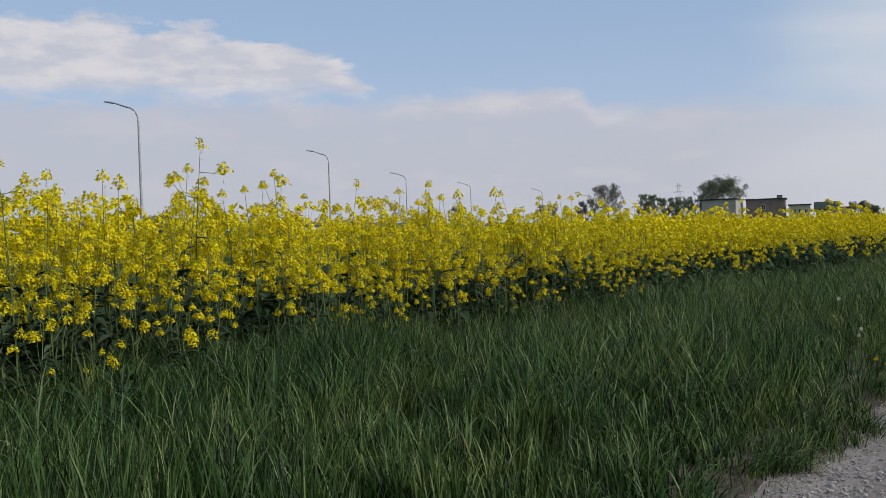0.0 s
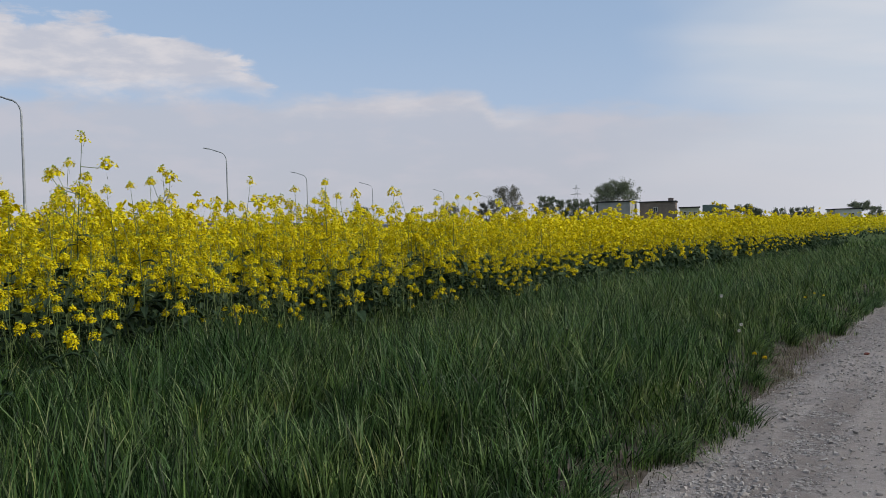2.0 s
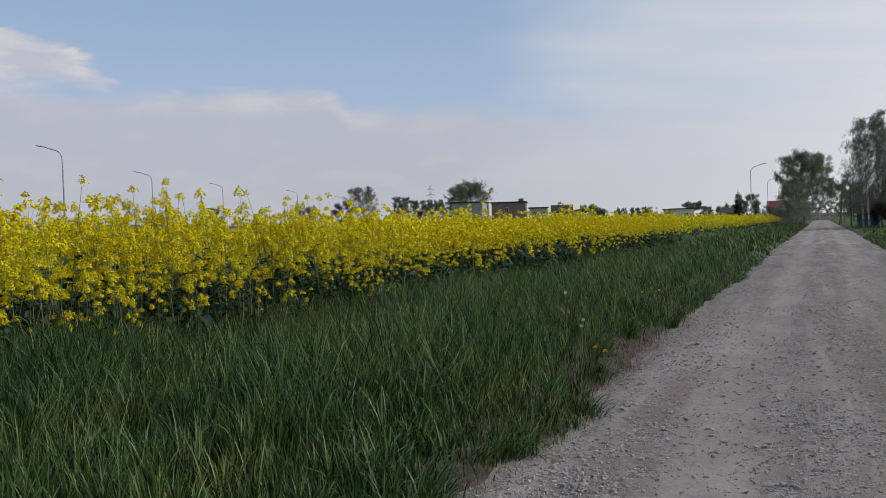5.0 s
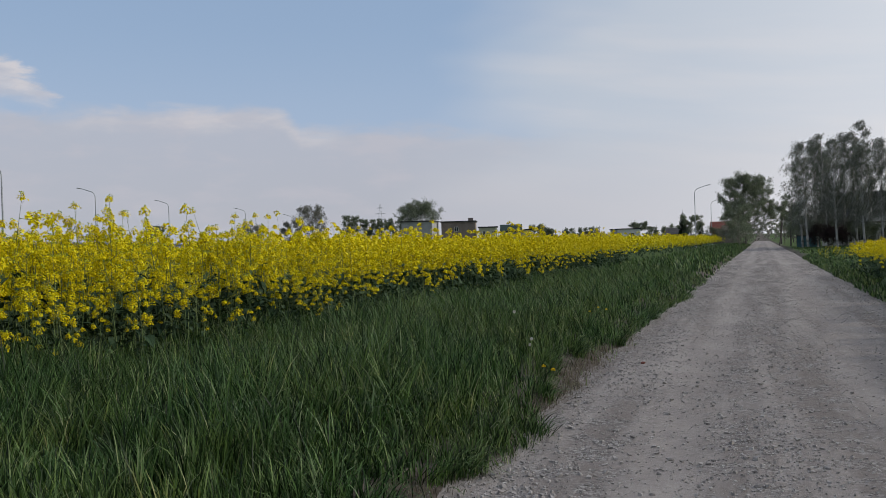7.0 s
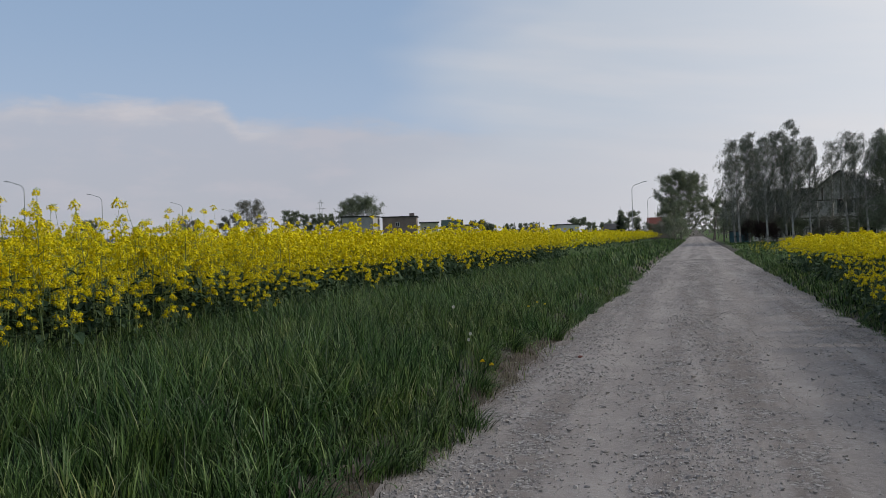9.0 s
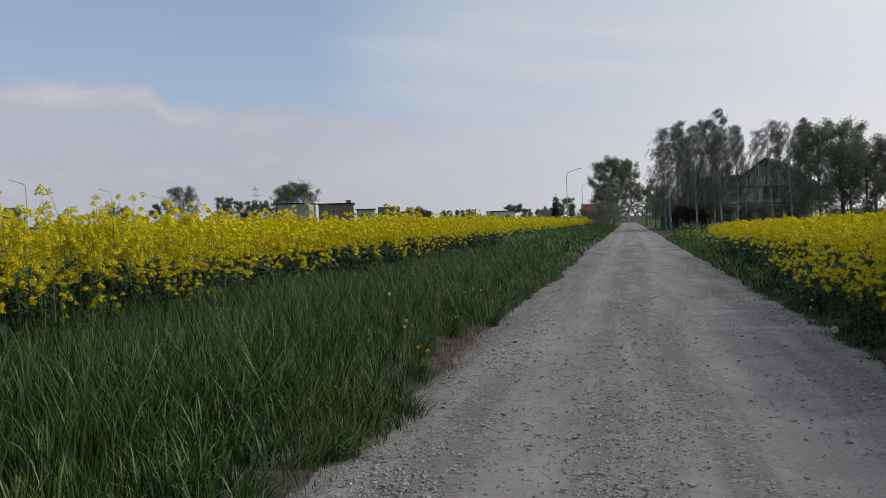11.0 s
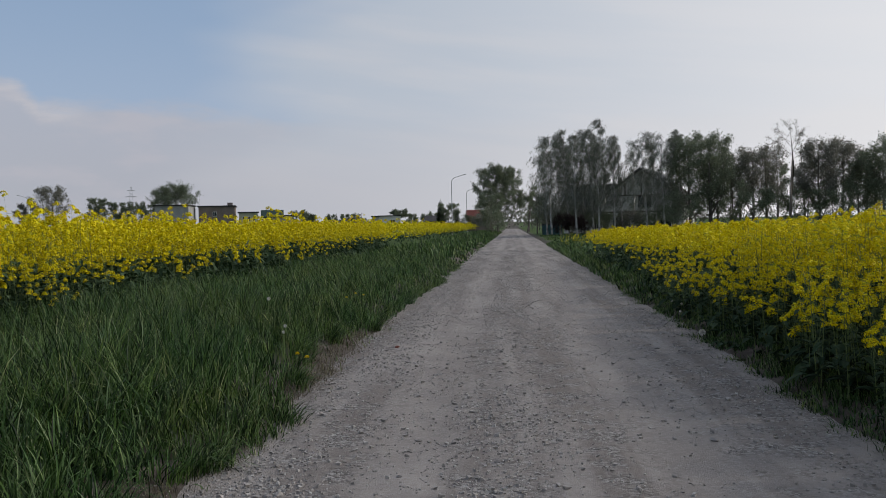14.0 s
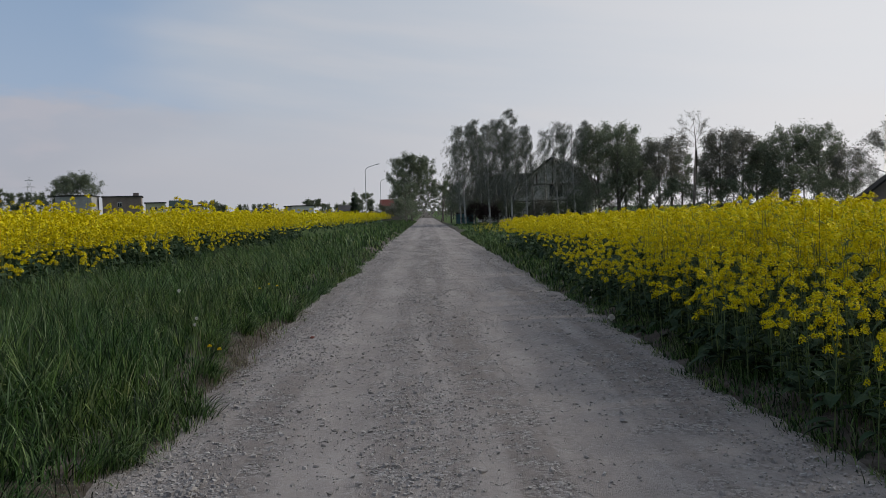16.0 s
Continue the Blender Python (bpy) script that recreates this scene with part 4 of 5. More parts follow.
# the tree where the track narrows, and its neighbours
broad(-0.88, 150, 11.5, 41, "round leafy tree standing beside the track", half=4.9, lopsided=0.06, bole=0.06, limbs=38, subs=7, per=30, leaf=0.115, rise=0.6, loose=0.2)
broad(1.2, 150, 7.4, 42, "leafy roadside tree overhanging the track", half=3.0, leaf=0.12, bole=0.3)
broad(-1.3, 135, 6.0, 43, "bushy young tree by the track", half=2.4, bole=0.1, leaf=0.11)
bush(2.5, 112, 3.4, 44, "dark thorny bush beside the track", half=1.5)
broad(1.9, 180, 7.0, 45, "far tree beyond the track's bend", half=2.8, leaf=0.14)
# row beyond the crop
DARK, THIN = dict(limbs=26, per=20, leaf=0.099, bole=0.10, rise=0.6, loose=0.22), dict(limbs=22, per=15, leaf=0.088, bole=0.10, rise=0.65, loose=0.22)
for k, (a, d, h, w, mat, kind, lab) in enumerate([
        (11.7, 98, 10.7, 2.1, TREE_LEAF, DARK, "tall dark leafy tree behind the rape"), (12.9, 95, 10.6, 2.2, TREE_LEAF, DARK, "tall dark leafy tree behind the rape"),
        (14.3, 97, 8.7, 1.9, TREE_LEAF, THIN, "leafy tree in the field hedge"), (15.5, 96, 9.0, 1.7, DULL_LEAF, THIN, "thinly leaved tree in the field hedge"), (16.3, 99, 9.3, 1.7, DULL_LEAF, THIN, "thinly leaved tree in the field hedge"),
        (19.4, 95, 9.4, 1.9, DULL_LEAF, DARK, "broad tree in young brownish leaf"), (20.6, 98, 9.2, 1.9, DULL_LEAF, DARK, "broad tree in young brownish leaf"),
        (22.0, 97, 8.2, 1.4, TREE_LEAF, THIN, "smaller tree in the field hedge"), (23.5, 95, 9.1, 2.2, TREE_LEAF, DARK, "dense round tree in the field hedge"), (25.0, 97, 9.4, 2.2, TREE_LEAF, DARK, "dense round tree in the field hedge"),
        (26.6, 96, 6.6, 1.6, DULL_LEAF, THIN, "thinly leaved tree near a thatched roof"), (29.0, 92, 9.0, 2.0, DULL_LEAF, THIN, "tall thin tree behind a thatched roof")]):
    broad(a, d, h, 60 + k, lab, mat, half=w * 1.28, **kind)
broad(17.6, 90, 10.5, 90, "nearly bare tall tree with an open crown", DULL_LEAF, half=2.0, bole=0.66, limbs=9, subs=6, twigs=4, per=6, leaf=0.05, rise=1.0, thick=0.013, loose=0.1)
for k, (a, d, h) in enumerate([(13.4, 104, 9.4), (14.8, 106, 9.0), (16.9, 106, 7.6), (18.6, 106, 7.8), (21.5, 106, 7.8), (22.9, 104, 8.0), (25.7, 104, 7.4)]):
    broad(a, d, h, 260 + k, "slender leafy tree deeper in the field hedge", DULL_LEAF if k % 2 else TREE_LEAF, half=1.7, leaf=0.09)
for k, a in enumerate((11.4, 13.0, 14.2, 15.4, 17.0, 18.6, 20.1, 21.5, 22.9, 24.3, 26.0)):
    bush(a, 92 + 2 * (k % 3), 3.9 + 0.9 * (k % 2), 110 + k, "low green shrub under the trees", half=2.5)

# skyline beyond the wide field
broad(-22.1, 215, 10.9, 130, "wide-crowned old tree behind flat-roofed houses", half=6.9, bole=0.36, limbs=34, subs=7, per=18, leaf=0.15, loose=0.3, rise=0.85)
broad(-23.6, 210, 8.2, 131, "dark tree beside flat-roofed houses", half=3.0, leaf=0.15)
broad(-29.3, 205, 10.6, 132, "round tree in thin spring leaf", DULL_LEAF, half=4.4, bole=0.25, limbs=24, per=18, leaf=0.12, rise=0.7, loose=0.25)
broad(-30.7, 210, 7.6, 133, "low round tree on the skyline", DULL_LEAF, half=2.8, leaf=0.14)
for k, (a, d, h, w) in enumerate([(-26.7, 205, 8.7, 2.7), (-25.5, 220, 8.0, 2.3), (-24.6, 225, 7.8, 2.6)]):
    broad(a, d, h, 134 + k, "dense dark green tree on the skyline", half=w, bole=0.08, limbs=18, leaf=0.15)
broad(-33.3, 230, 7.4, 137, "low round tree on the skyline", DULL_LEAF, half=3.0, leaf=0.14)
broad(-39.2, 260, 8.6, 138, "small round tree far over the field", half=3.4, leaf=0.18)
broad(-58.7, 120, 4.6, 139, "small dark tree behind the embankment", half=2.0, leaf=0.11)
for k, (a, d, h, w) in enumerate([(-14.2, 230, 5.2, 2.4), (-13.5, 235, 4.2, 1.6), (-7.5, 240, 4.9, 2.3)]):
    broad(a, d, h, 140 + k, "leafy garden tree on the skyline", half=w, leaf=0.15, bole=0.3 if k < 2 else 0.62)
broad(-4.2, 190, 5.6, 143, "leafy tree by the red-roofed house", half=2.6, leaf=0.14)
for k, (a, d, h) in enumerate([(-4.75, 190, 6.6), (-11.75, 240, 4.6), (-12.5, 250, 4.2), (-10.7, 240, 3.8), (-3.6, 185, 4.0), (-13.0, 240, 3.6)]):
    spruce(*bearing(a, d), h + 0.9, 150 + k)


for k, (a, h) in enumerate([(-19.4, 5.0), (-17.2, 4.6), (-12.1, 3.8), (-11.2, 4.0), (-10.5, 4.1), (-6.7, 3.6), (-5.8, 3.5), (-5.2, 4.0)]):
    broad(a, 236, h, 340 + k, "small dark garden tree on the skyline", half=1.5, limbs=10, subs=5, per=14, leaf=0.15)


# ---------------------------------------------------------------- street lamps
def street_lamp(x, y, height, turn, label, base=0.0, arm=1.6):
    """A bent-over steel mast with a flat head; it points along its own x."""
    root = thing("street_lamp", label, "street lamp", "street lamps", m=pose(x, y, float(ground_z(x, y)) + base, 0, 0, turn))
    mast, head, foot = Soup(), Soup(), Soup()
    bend = [(0.0, 0, 0), (0.0, 0, height * 0.5), (0.0, 0, height - 0.9)]
    for k in range(1, 6):
        q = k / 5 * math.pi / 2 * 0.92
        bend.append((0.75 * (1 - math.cos(q)), 0, height - 0.9 + 0.75 * math.sin(q)))
    rise = 0.16 * (arm - 0.75)
    bend.append((arm, 0, height + rise))
    tube(mast, bend, [0.075, 0.06, 0.05] + [0.042] * 5 + [0.035], 8)
    tube(head, [(arm - 0.05, 0, height + rise - 0.01), (arm + 0.05, 0, height + rise + 0.015), (arm + 0.4, 0, height + rise + 0.08), (arm + 0.62, 0, height + rise + 0.115)], [0.035, 0.055, 0.055, 0.025], 8, cap=True)
    tube(foot, [(0, 0, -0.4), (0, 0, 0.9), (0, 0, 0.95)], [0.1, 0.1, 0.075], 8)
    part("mast", mast, STEEL, root, smooth=True)
    part("lamp_head", head, LAMP_HEAD, root, "flat grey lamp head", smooth=True)
    part("base", foot, STEEL, root, smooth=True)


BANK = 2.15
FIRST, STEP = Vector((-39.5, 22.0)), Vector((-11.4, 27.7))
for a, d in ((-59.85, 45), (-47.87, 71), (-42.73, 100), (-38.39, 125), (-33.6, 153), (-30.6, 187)):
    px, py = bearing(a, d)
    street_lamp(px, py, 8.4 - BANK - float(ground_z(px, py)), 202.5, "tall galvanised street lamp with bent arm on a bank", BANK, 1.4)
for a, d, h in ((-3.95, 126, 8.6), (-2.97, 172, 8.6), (-2.36, 215, 8.6)):
    street_lamp(*bearing(a, d), h, -5.0, "grey street lamp leaning its arm over the track")


def embankment():
    """The raised road behind the field, with its crash barrier."""
    s = Soup()
    a, b = FIRST - STEP * 2.5, FIRST + STEP * 7
    side = Vector((STEP.y, -STEP.x)).normalized()
    prof = [(9.0, -0.6), (2.2, BANK), (-8.0, BANK), (-16.0, -0.6)]
    V = []
    for p in (a, b):
        for o, z in prof:
            q = p + side * o
            V.append((q.x, q.y, z + float(dip(max(p.y, 0)))))
    F = []
    for k in range(3):
        F += [(k, k + 4, k + 5), (k, k + 5, k + 1)]
    s.add(V, F)
    tagged(new("embankment", s.mesh("embankment", [SOIL])), "low grassed bank carrying a road behind the field", "embankment", kind="structure")
    rail = thing("guardrail", "long dull grey steel crash barrier on the bank", "guardrail")
    band = Soup()
    tagged(rail, kind="structure")
    d = (b - a).normalized()
    n = int((b - a).length // 4)
    for k in range(n):
        p = a + d * 4.0 * k + side * 1.6
        z = BANK + float(dip(max(p.y, 0)))
        post = Soup()
        box(post, (p.x - 0.05, p.y - 0.05, z - 0.3), (p.x + 0.05, p.y + 0.05, z + 0.33))
        if k < 24:
            part("post", post, WEATHERED, rail)
        q = p + d * 4.0
        band.add([(p.x, p.y, z - 0.04), (q.x, q.y, z - 0.04), (q.x + side.x * 0.08, q.y + side.y * 0.08, z + 0.15), (p.x + side.x * 0.08, p.y + side.y * 0.08, z + 0.15), (q.x, q.y, z + 0.31), (p.x, p.y, z + 0.31)], [(0, 1, 2), (0, 2, 3), (3, 2, 4), (3, 4, 5)])
    part("rail_band", band, WEATHERED, rail)


embankment()


# ---------------------------------------------------------------- houses
def window(parent, x, y, z, w, h, mat=WHITE_WALL):
    """A window on a wall that faces -y: frame proud of the wall, dark pane set in it."""
    f, g = Soup(), Soup()
    t = 0.07
    box(f, (x - w / 2 - t, y - 0.05, z - t), (x - w / 2, y + 0.02, z + h + t))
    box(f, (x + w / 2, y - 0.05, z - t), (x + w / 2 + t, y + 0.02, z + h + t))
    box(f, (x - w / 2, y - 0.05, z + h), (x + w / 2, y + 0.02, z + h + t))
    box(f, (x - w / 2, y - 0.08, z - t), (x + w / 2, y + 0.02, z))
    box(f, (x - 0.03, y - 0.045, z), (x + 0.03, y + 0.02, z + h))
    box(g, (x - w / 2, y - 0.02, z), (x + w / 2, y + 0.015, z + h))
    fr = part("window", f, mat, parent)
    part("pane", g, GLASS, fr)


def flat_house(a, d, width, depth, height, wall, label, turn=0.0, chimney=False, roof=DARK_ROOF, wins=()):
    x, y = bearing(a, d)
    root = thing("house", label, "house", m=pose(x, y, float(ground_z(x, y)) - 0.3, 0, 0, -a + turn))
    body, top = Soup(), Soup()
    box(body, (-width / 2, 0, 0), (width / 2, depth, height + 0.3))
    box(top, (-width / 2 - 0.25, -0.25, height + 0.3), (width / 2 + 0.25, depth + 0.25, height + 0.55))
    part("wall", body, wall, root)
    r = part("roof", top, roof, root)
    if chimney:
        c = Soup()
        box(c, (width * 0.28, depth * 0.4, height + 0.55), (width * 0.28 + 1.1, depth * 0.4 + 0.8, height + 1.25))
        part("chimney", c, wall, r)
    for wx_, wz_, ww, wh in wins:
        window(root, wx_, 0, wz_, ww, wh)
    return root


def gable_house(a, d, width, depth, eave, ridge, wall, roof, label, turn=0.0, along=True, wins=(), beams=False, over=0.4):
    """A house whose ridge runs across the view (along) or towards the viewer."""
    x, y = bearing(a, d)
    root = thing("house", label, "house", m=pose(x, y, float(ground_z(x, y)) - 0.3, 0, 0, -a + turn))
    body, top = Soup(), Soup()
    e, r, w2 = eave + 0.3, ridge + 0.3, width / 2
    box(body, (-w2, 0, 0), (w2, depth, e))
    if along:
        for sx in (-w2, w2):
            body.add([(sx, 0, e), (sx, depth, e), (sx, depth / 2, r)], [(0, 1, 2)])
        m = (r - e) / (depth / 2)
        for s, (y0, y1) in enumerate(((-over, depth / 2), (depth + over, depth / 2))):
            z0 = e - m * over
            V = [(-w2 - over, y0, z0), (w2 + over, y0, z0), (w2 + over, y1, r), (-w2 - over, y1, r)]
            top.add(V + [(p, q, z + 0.22) for p, q, z in V], [(0, 1, 2), (0, 2, 3), (4, 5, 6), (4, 6, 7), (0, 1, 5), (0, 5, 4), (1, 2, 6), (1, 6, 5), (0, 3, 7), (0, 7, 4)])
    else:
        for sy in (0.0, depth):
            body.add([(-w2, sy, e), (w2, sy, e), (0, sy, r)], [(0, 1, 2)])
        m = (r - e) / w2
        for x0 in (-w2 - over, w2 + over):
            z0 = e - m * over
            V = [(x0, -over, z0), (x0, depth + over, z0), (0, depth + over, r), (0, -over, r)]
            top.add(V + [(p, q, z + 0.22) for p, q, z in V], [(0, 1, 2), (0, 2, 3), (4, 5, 6), (4, 6, 7), (0, 1, 5), (0, 5, 4), (2, 3, 7), (2, 7, 6), (0, 3, 7), (0, 7, 4)])
    part("wall", body, wall, root)
    part("roof", top, roof, root)
    for wx_, wz_, ww, wh in wins:
        window(root, wx_, 0, wz_, ww, wh)
    if beams:
        for z in (2.9, 5.0):
            half = w2 if z < e else w2 * (r - z) / (r - e)
            b = Soup()
            box(b, (-half, -0.06, z), (half, 0.0, z + 0.16))
            part("beam", b, TIMBER, root)
        for k in range(5):
            x0 = -w2 * 0.8 + k * w2 * 0.4
            zt = e + (r - e) * (1 - abs(x0) / w2) - 0.2
            b = Soup()
            box(b, (x0 - 0.07, -0.055, 5.16), (x0 + 0.07, 0.0, max(zt, 5.3)))
            if zt > 5.4:
                part("beam", b, TIMBER, root)
    return root


gable_house(8.6, 112, 10.5, 9.0, 4.3, 8.1, HOUSE_WALL, DARK_ROOF, "white house with steep dark gable roof behind birches", -12, False, [(0.4, 3.5, 1.7, 1.5), (-3.0, 0.9, 1.4, 1.4), (3.0, 0.9, 1.4, 1.4)], True, 0.9)
gable_house(5.2, 116, 7.0, 7.0, 2.7, 6.4, HOUSE_WALL, DARK_ROOF, "low white wing with a dark roof behind birches", -12, True, [(1.0, 0.9, 1.3, 1.3)])
flat_house(-22.3, 180, 6.6, 9.0, 6.4, GREY_WALL, "pale flat-roofed two-storey house beyond the field", -10)
flat_house(-19.5, 186, 7.4, 9.0, 6.3, BROWN_WALL, "brown flat-roofed house with a chimney beyond the field", -3, True, wins=[(-0.4, 4.6, 0.7, 0.9)])
flat_house(-17.5, 186, 3.9, 6.0, 4.9, CREAM_WALL, "small cream house with a flat roof", 0, False, DARK_ROOF, wins=[(-0.9, 3.5, 0.5, 0.9), (0.1, 3.5, 0.5, 0.9), (1.2, 3.5, 0.5, 0.9)])
gable_house(-15.95, 200, 4.4, 6.0, 4.2, 5.6, GREY_WALL, GREEN_ROOF, "low house with a dark green roof", 0, True)
flat_house(-15.0, 205, 2.6, 5.0, 4.4, GREY_WALL, "small grey flat-roofed outbuilding")
flat_house(-8.2, 230, 6.0, 6.0, 4.2, WHITE_WALL, "white flat-roofed house on the skyline", wins=[(0.8, 2.6, 1.2, 0.9)])
flat_house(-9.15, 228, 1.8, 6.0, 4.1, GREY_WALL, "grey flat-roofed house on the skyline")
gable_house(-2.1, 190, 5.6, 8.0, 2.5, 4.6, BROWN_WALL, RED_ROOF, "house with a red tiled roof beyond the track", 0, True)
gable_house(-5.1, 200, 4.4, 7.0, 2.4, 3.6, BROWN_WALL, DARK_ROOF, "low brown house on the skyline", 0, True)
gable_house(31.6, 80, 11.0, 8.0, 1.9, 6.4, BROWN_WALL, THATCH, "low house under a steep dark thatched roof", 8, False)


# ---------------------------------------------------------------- distance
def far_hedge():
    """Low woods and hedges all along the skyline."""
    r = np.random.default_rng(5)
    n = 9000
    a = r.uniform(-36, 6, n)
    d = r.uniform(262, 300, n)
    top = 2.6 + 1.5 * wave(a * 1.3, 2.0) + 0.9 * wave(a * 5.1, 0.7)
    top = np.clip(top, 0.8, 6) + np.where(np.abs(a - 0.6) < 3.0, 2.6, 0)
    x, y = d * np.sin(np.radians(a)), d * np.cos(np.radians(a))
    z = dip(y) + top * r.random(n) ** 0.6
    u = r.normal(size=(n, 3))
    u /= np.linalg.norm(u, axis=1)[:, None]
    w = np.cross(u, r.normal(size=(n, 3)))
    w /= np.linalg.norm(w, axis=1)[:, None]
    s = r.uniform(0.25, 0.6, n)[:, None]
    c = np.stack([x, y, z], 1)
    V = np.stack([c - u * s, c + w * s * 0.7, c + u * s, c - w * s * 0.7], 1).reshape(-1, 3)
    F = (np.array([(0, 1, 2), (0, 2, 3)])[None] + (np.arange(n) * 4)[:, None, None]).reshape(-1, 3)
    tagged(new("far_hedge", mesh_of("far_hedge", V, F, [DULL_LEAF])), "low grey-green hedges and woods on the skyline", "hedge", kind="stuff")


far_hedge()


def pylon(a, d, height):
    """A lattice power mast with three cross-arms."""
    x, y = bearing(a, d)
    root = thing("power_pylon", "far grey lattice power pylon on the skyline", "pylon", "power pylons", m=pose(x, y, float(ground_z(x, y)), 0, 0, -a))
    body = Soup()
    leg = lambda t: height * (0.085 * (1 - t) + 0.012)
    levels = [0, 0.22, 0.42, 0.6, 0.75, 0.88, 1.0]
    for sx in (-1, 1):
        for sy in (-1, 1):
            tube(body, [(sx * leg(t), sy * leg(t), t * height) for t in levels], [0.055] * len(levels), 4)
    for p, q in zip(levels, levels[1:]):
        for s in (-1, 1):
            tube(body, [(-leg(p), s * leg(p), p * height), (leg(q), s * leg(q), q * height)], [0.035, 0.035], 3)
            tube(body, [(leg(p), s * leg(p), p * height), (-leg(q), s * leg(q), q * height)], [0.035, 0.035], 3)
    part("lattice", body, STEEL, root)
    for t, w in ((0.66, 0.10), (0.79, 0.12), (0.92, 0.08)):
        arm = Soup()
        tube(arm, [(-w * height, 0, t * height), (0, 0, t * height + 0.4), (w * height, 0, t * height)], [0.04, 0.08, 0.04], 4)
        tube(arm, [(-w * height, 0, t * height), (w * height, 0, t * height)], [0.07, 0.07], 4)
        part("cross_arm", arm, STEEL, root)


pylon(-24.75, 400, 21.0)
pylon(-65.6, 420, 26.0)


def pole(a, d, height, label, lean=0.0, r=0.1):
    x, y = bearing(a, d)
    root = thing("utility_pole", label, "pole", m=pose(x, y, float(ground_z(x, y)), 0, lean, 0))
    s, c = Soup(), Soup()
    tube(s, [(0, 0, -0.3), (0, 0, height * 0.5), (0, 0, height)], [r, r * 0.9, r * 0.75], 7, cap=True)
    tube(c, [(-0.35, 0, height - 0.35), (0.35, 0, height - 0.35)], [0.05, 0.05], 5)
    part("shaft", s, BARK, root, smooth=True)
    part("cross_arm", c, BARK, root)


pole(1.75, 118, 5.4, "grey wooden utility pole beside the track")
pole(1.15, 165, 5.0, "grey wooden utility pole far down the track")
pole(1.08, 140, 4.4, "old leaning wooden pole by the track", 9.0)
pole(-10.1, 235, 5.4, "thin far pole on the skyline")


def container(a, d):
    x, y = bearing(a, d)
    root = thing("storage_shed", "small teal metal shed under the birches", "shed", m=pose(x, y, float(ground_z(x, y)), 0, 0, -a))
    b, t, dr = Soup(), Soup(), Soup()
    box(b, (-1.2, 0, 0), (1.2, 1.8, 1.25))
    for k in range(9):
        box(b, (-1.15 + 0.28 * k, -0.03, 0.05), (-1.05 + 0.28 * k, 0.0, 1.2))
    box(t, (-1.3, -0.12, 1.25), (1.3, 1.9, 1.36))
    box(dr, (-0.4, -0.06, 0.02), (0.4, -0.031, 1.15))
    part("body", b, TEAL, root)
    part("roof", t, DARK_ROOF, root)
    part("door", dr, TEAL, root)


container(2.75, 106)
# dark undergrowth at the feet of the trees
for k, (a, d, h, w) in enumerate([(3.9, 104, 2.4, 1.9), (4.7, 103, 2.8, 2.0), (5.6, 103, 2.2, 1.9), (6.6, 104, 2.0, 1.8), (7.8, 103, 2.0, 1.7), (9.0, 104, 2.0, 1.8), (10.3, 102, 3.0, 2.0), (11.6, 100, 3.6, 2.2),
                                  (-1.3, 126, 3.0, 2.0), (-1.2, 142, 3.0, 2.0), (-1.7, 130, 2.4, 1.8), (-1.05, 150, 4.0, 2.2), (2.1, 118, 3.0, 1.4), (3.0, 110, 3.2, 1.6), (1.4, 160, 3.0, 2.0), (-2.6, 150, 2.4, 2.2)]):
    bush(a, d, h, 400 + k, "dense dark bush at the feet of the trees", DULL_LEAF if k % 3 == 1 else TREE_LEAF, w)
for k, (a, d, h) in enumerate([(3.45, 102, 1.9), (4.35, 101, 1.6)]):
    bush(a, d, h, 450 + k, "dark copper-leaved bush under the birches", PURPLE_LEAF, 1.1)


# ---------------------------------------------------------------- single rape plants at the field's edge
def joined_head(V, F, mi):
    """Thin stalks from the middle of a head to each of its flowers."""
    c = V.mean(0) - np.array((0, 0, 0.02))
    n = len(V)
    tips = np.arange(0, n, 6)
    V = np.concatenate([V, [c, c + np.array((0.0015, 0, 0))]])
    T = np.stack([np.full(len(tips), n), np.full(len(tips), n + 1), tips], 1)
    return V, np.concatenate([F, T]), np.concatenate([mi, np.zeros(len(tips), int)])


def rape_plant(seed, height, m, label, group):
    stem, leaves, heads = rape_pieces(0, height, seed)
    root = thing("rape_plant", label, "rape plant", group, m=m)
    part("stem", stem, [STEM], root)
    for s in leaves:
        s.m = [np.zeros_like(k) for k in s.m]
        part("leaf", s, [RAPE_LEAF], root)
    for s in heads:
        V, F, mi = s.arrays()
        V, F, mi = joined_head(V, F, mi)
        ob = new("flower_head", mesh_of("flower_head", V, F, RAPE_MATS, mi))
        ob.parent = root
    return root


random.seed(11)
EDGE_SPOTS = []
for k in range(26):
    EDGE_SPOTS.append((CROP_L + random.uniform(-0.1, 0.35), 2.2 + 0.46 * k + random.uniform(-0.15, 0.15), "left"))
for k in range(16):
    EDGE_SPOTS.append((CROP_R - random.uniform(-0.05, 0.3), 5.0 + 0.5 * k + random.uniform(-0.15, 0.15), "right"))
kinds = [rape_plant(500 + k, 1.3, pose(-7.0, -6.0 - k, float(ground_z(-7.0, -6.0 - k))), "tall yellow-flowering rape plant at the field's edge", "rape plants along the field edge") for k in range(6)]
for k, (x, y, side) in enumerate(EDGE_SPOTS):
    src = kinds[k % 6]
    s = random.uniform(0.72, 1.12) if side == "left" else random.uniform(0.55, 0.95)
    m = pose(x, y, float(ground_z(x, y)) - 0.01, random.uniform(-5, 5), random.uniform(-5, 5), random.uniform(0, 360))
    c = copy_thing(src, m)
    c.scale = (s, s, s)
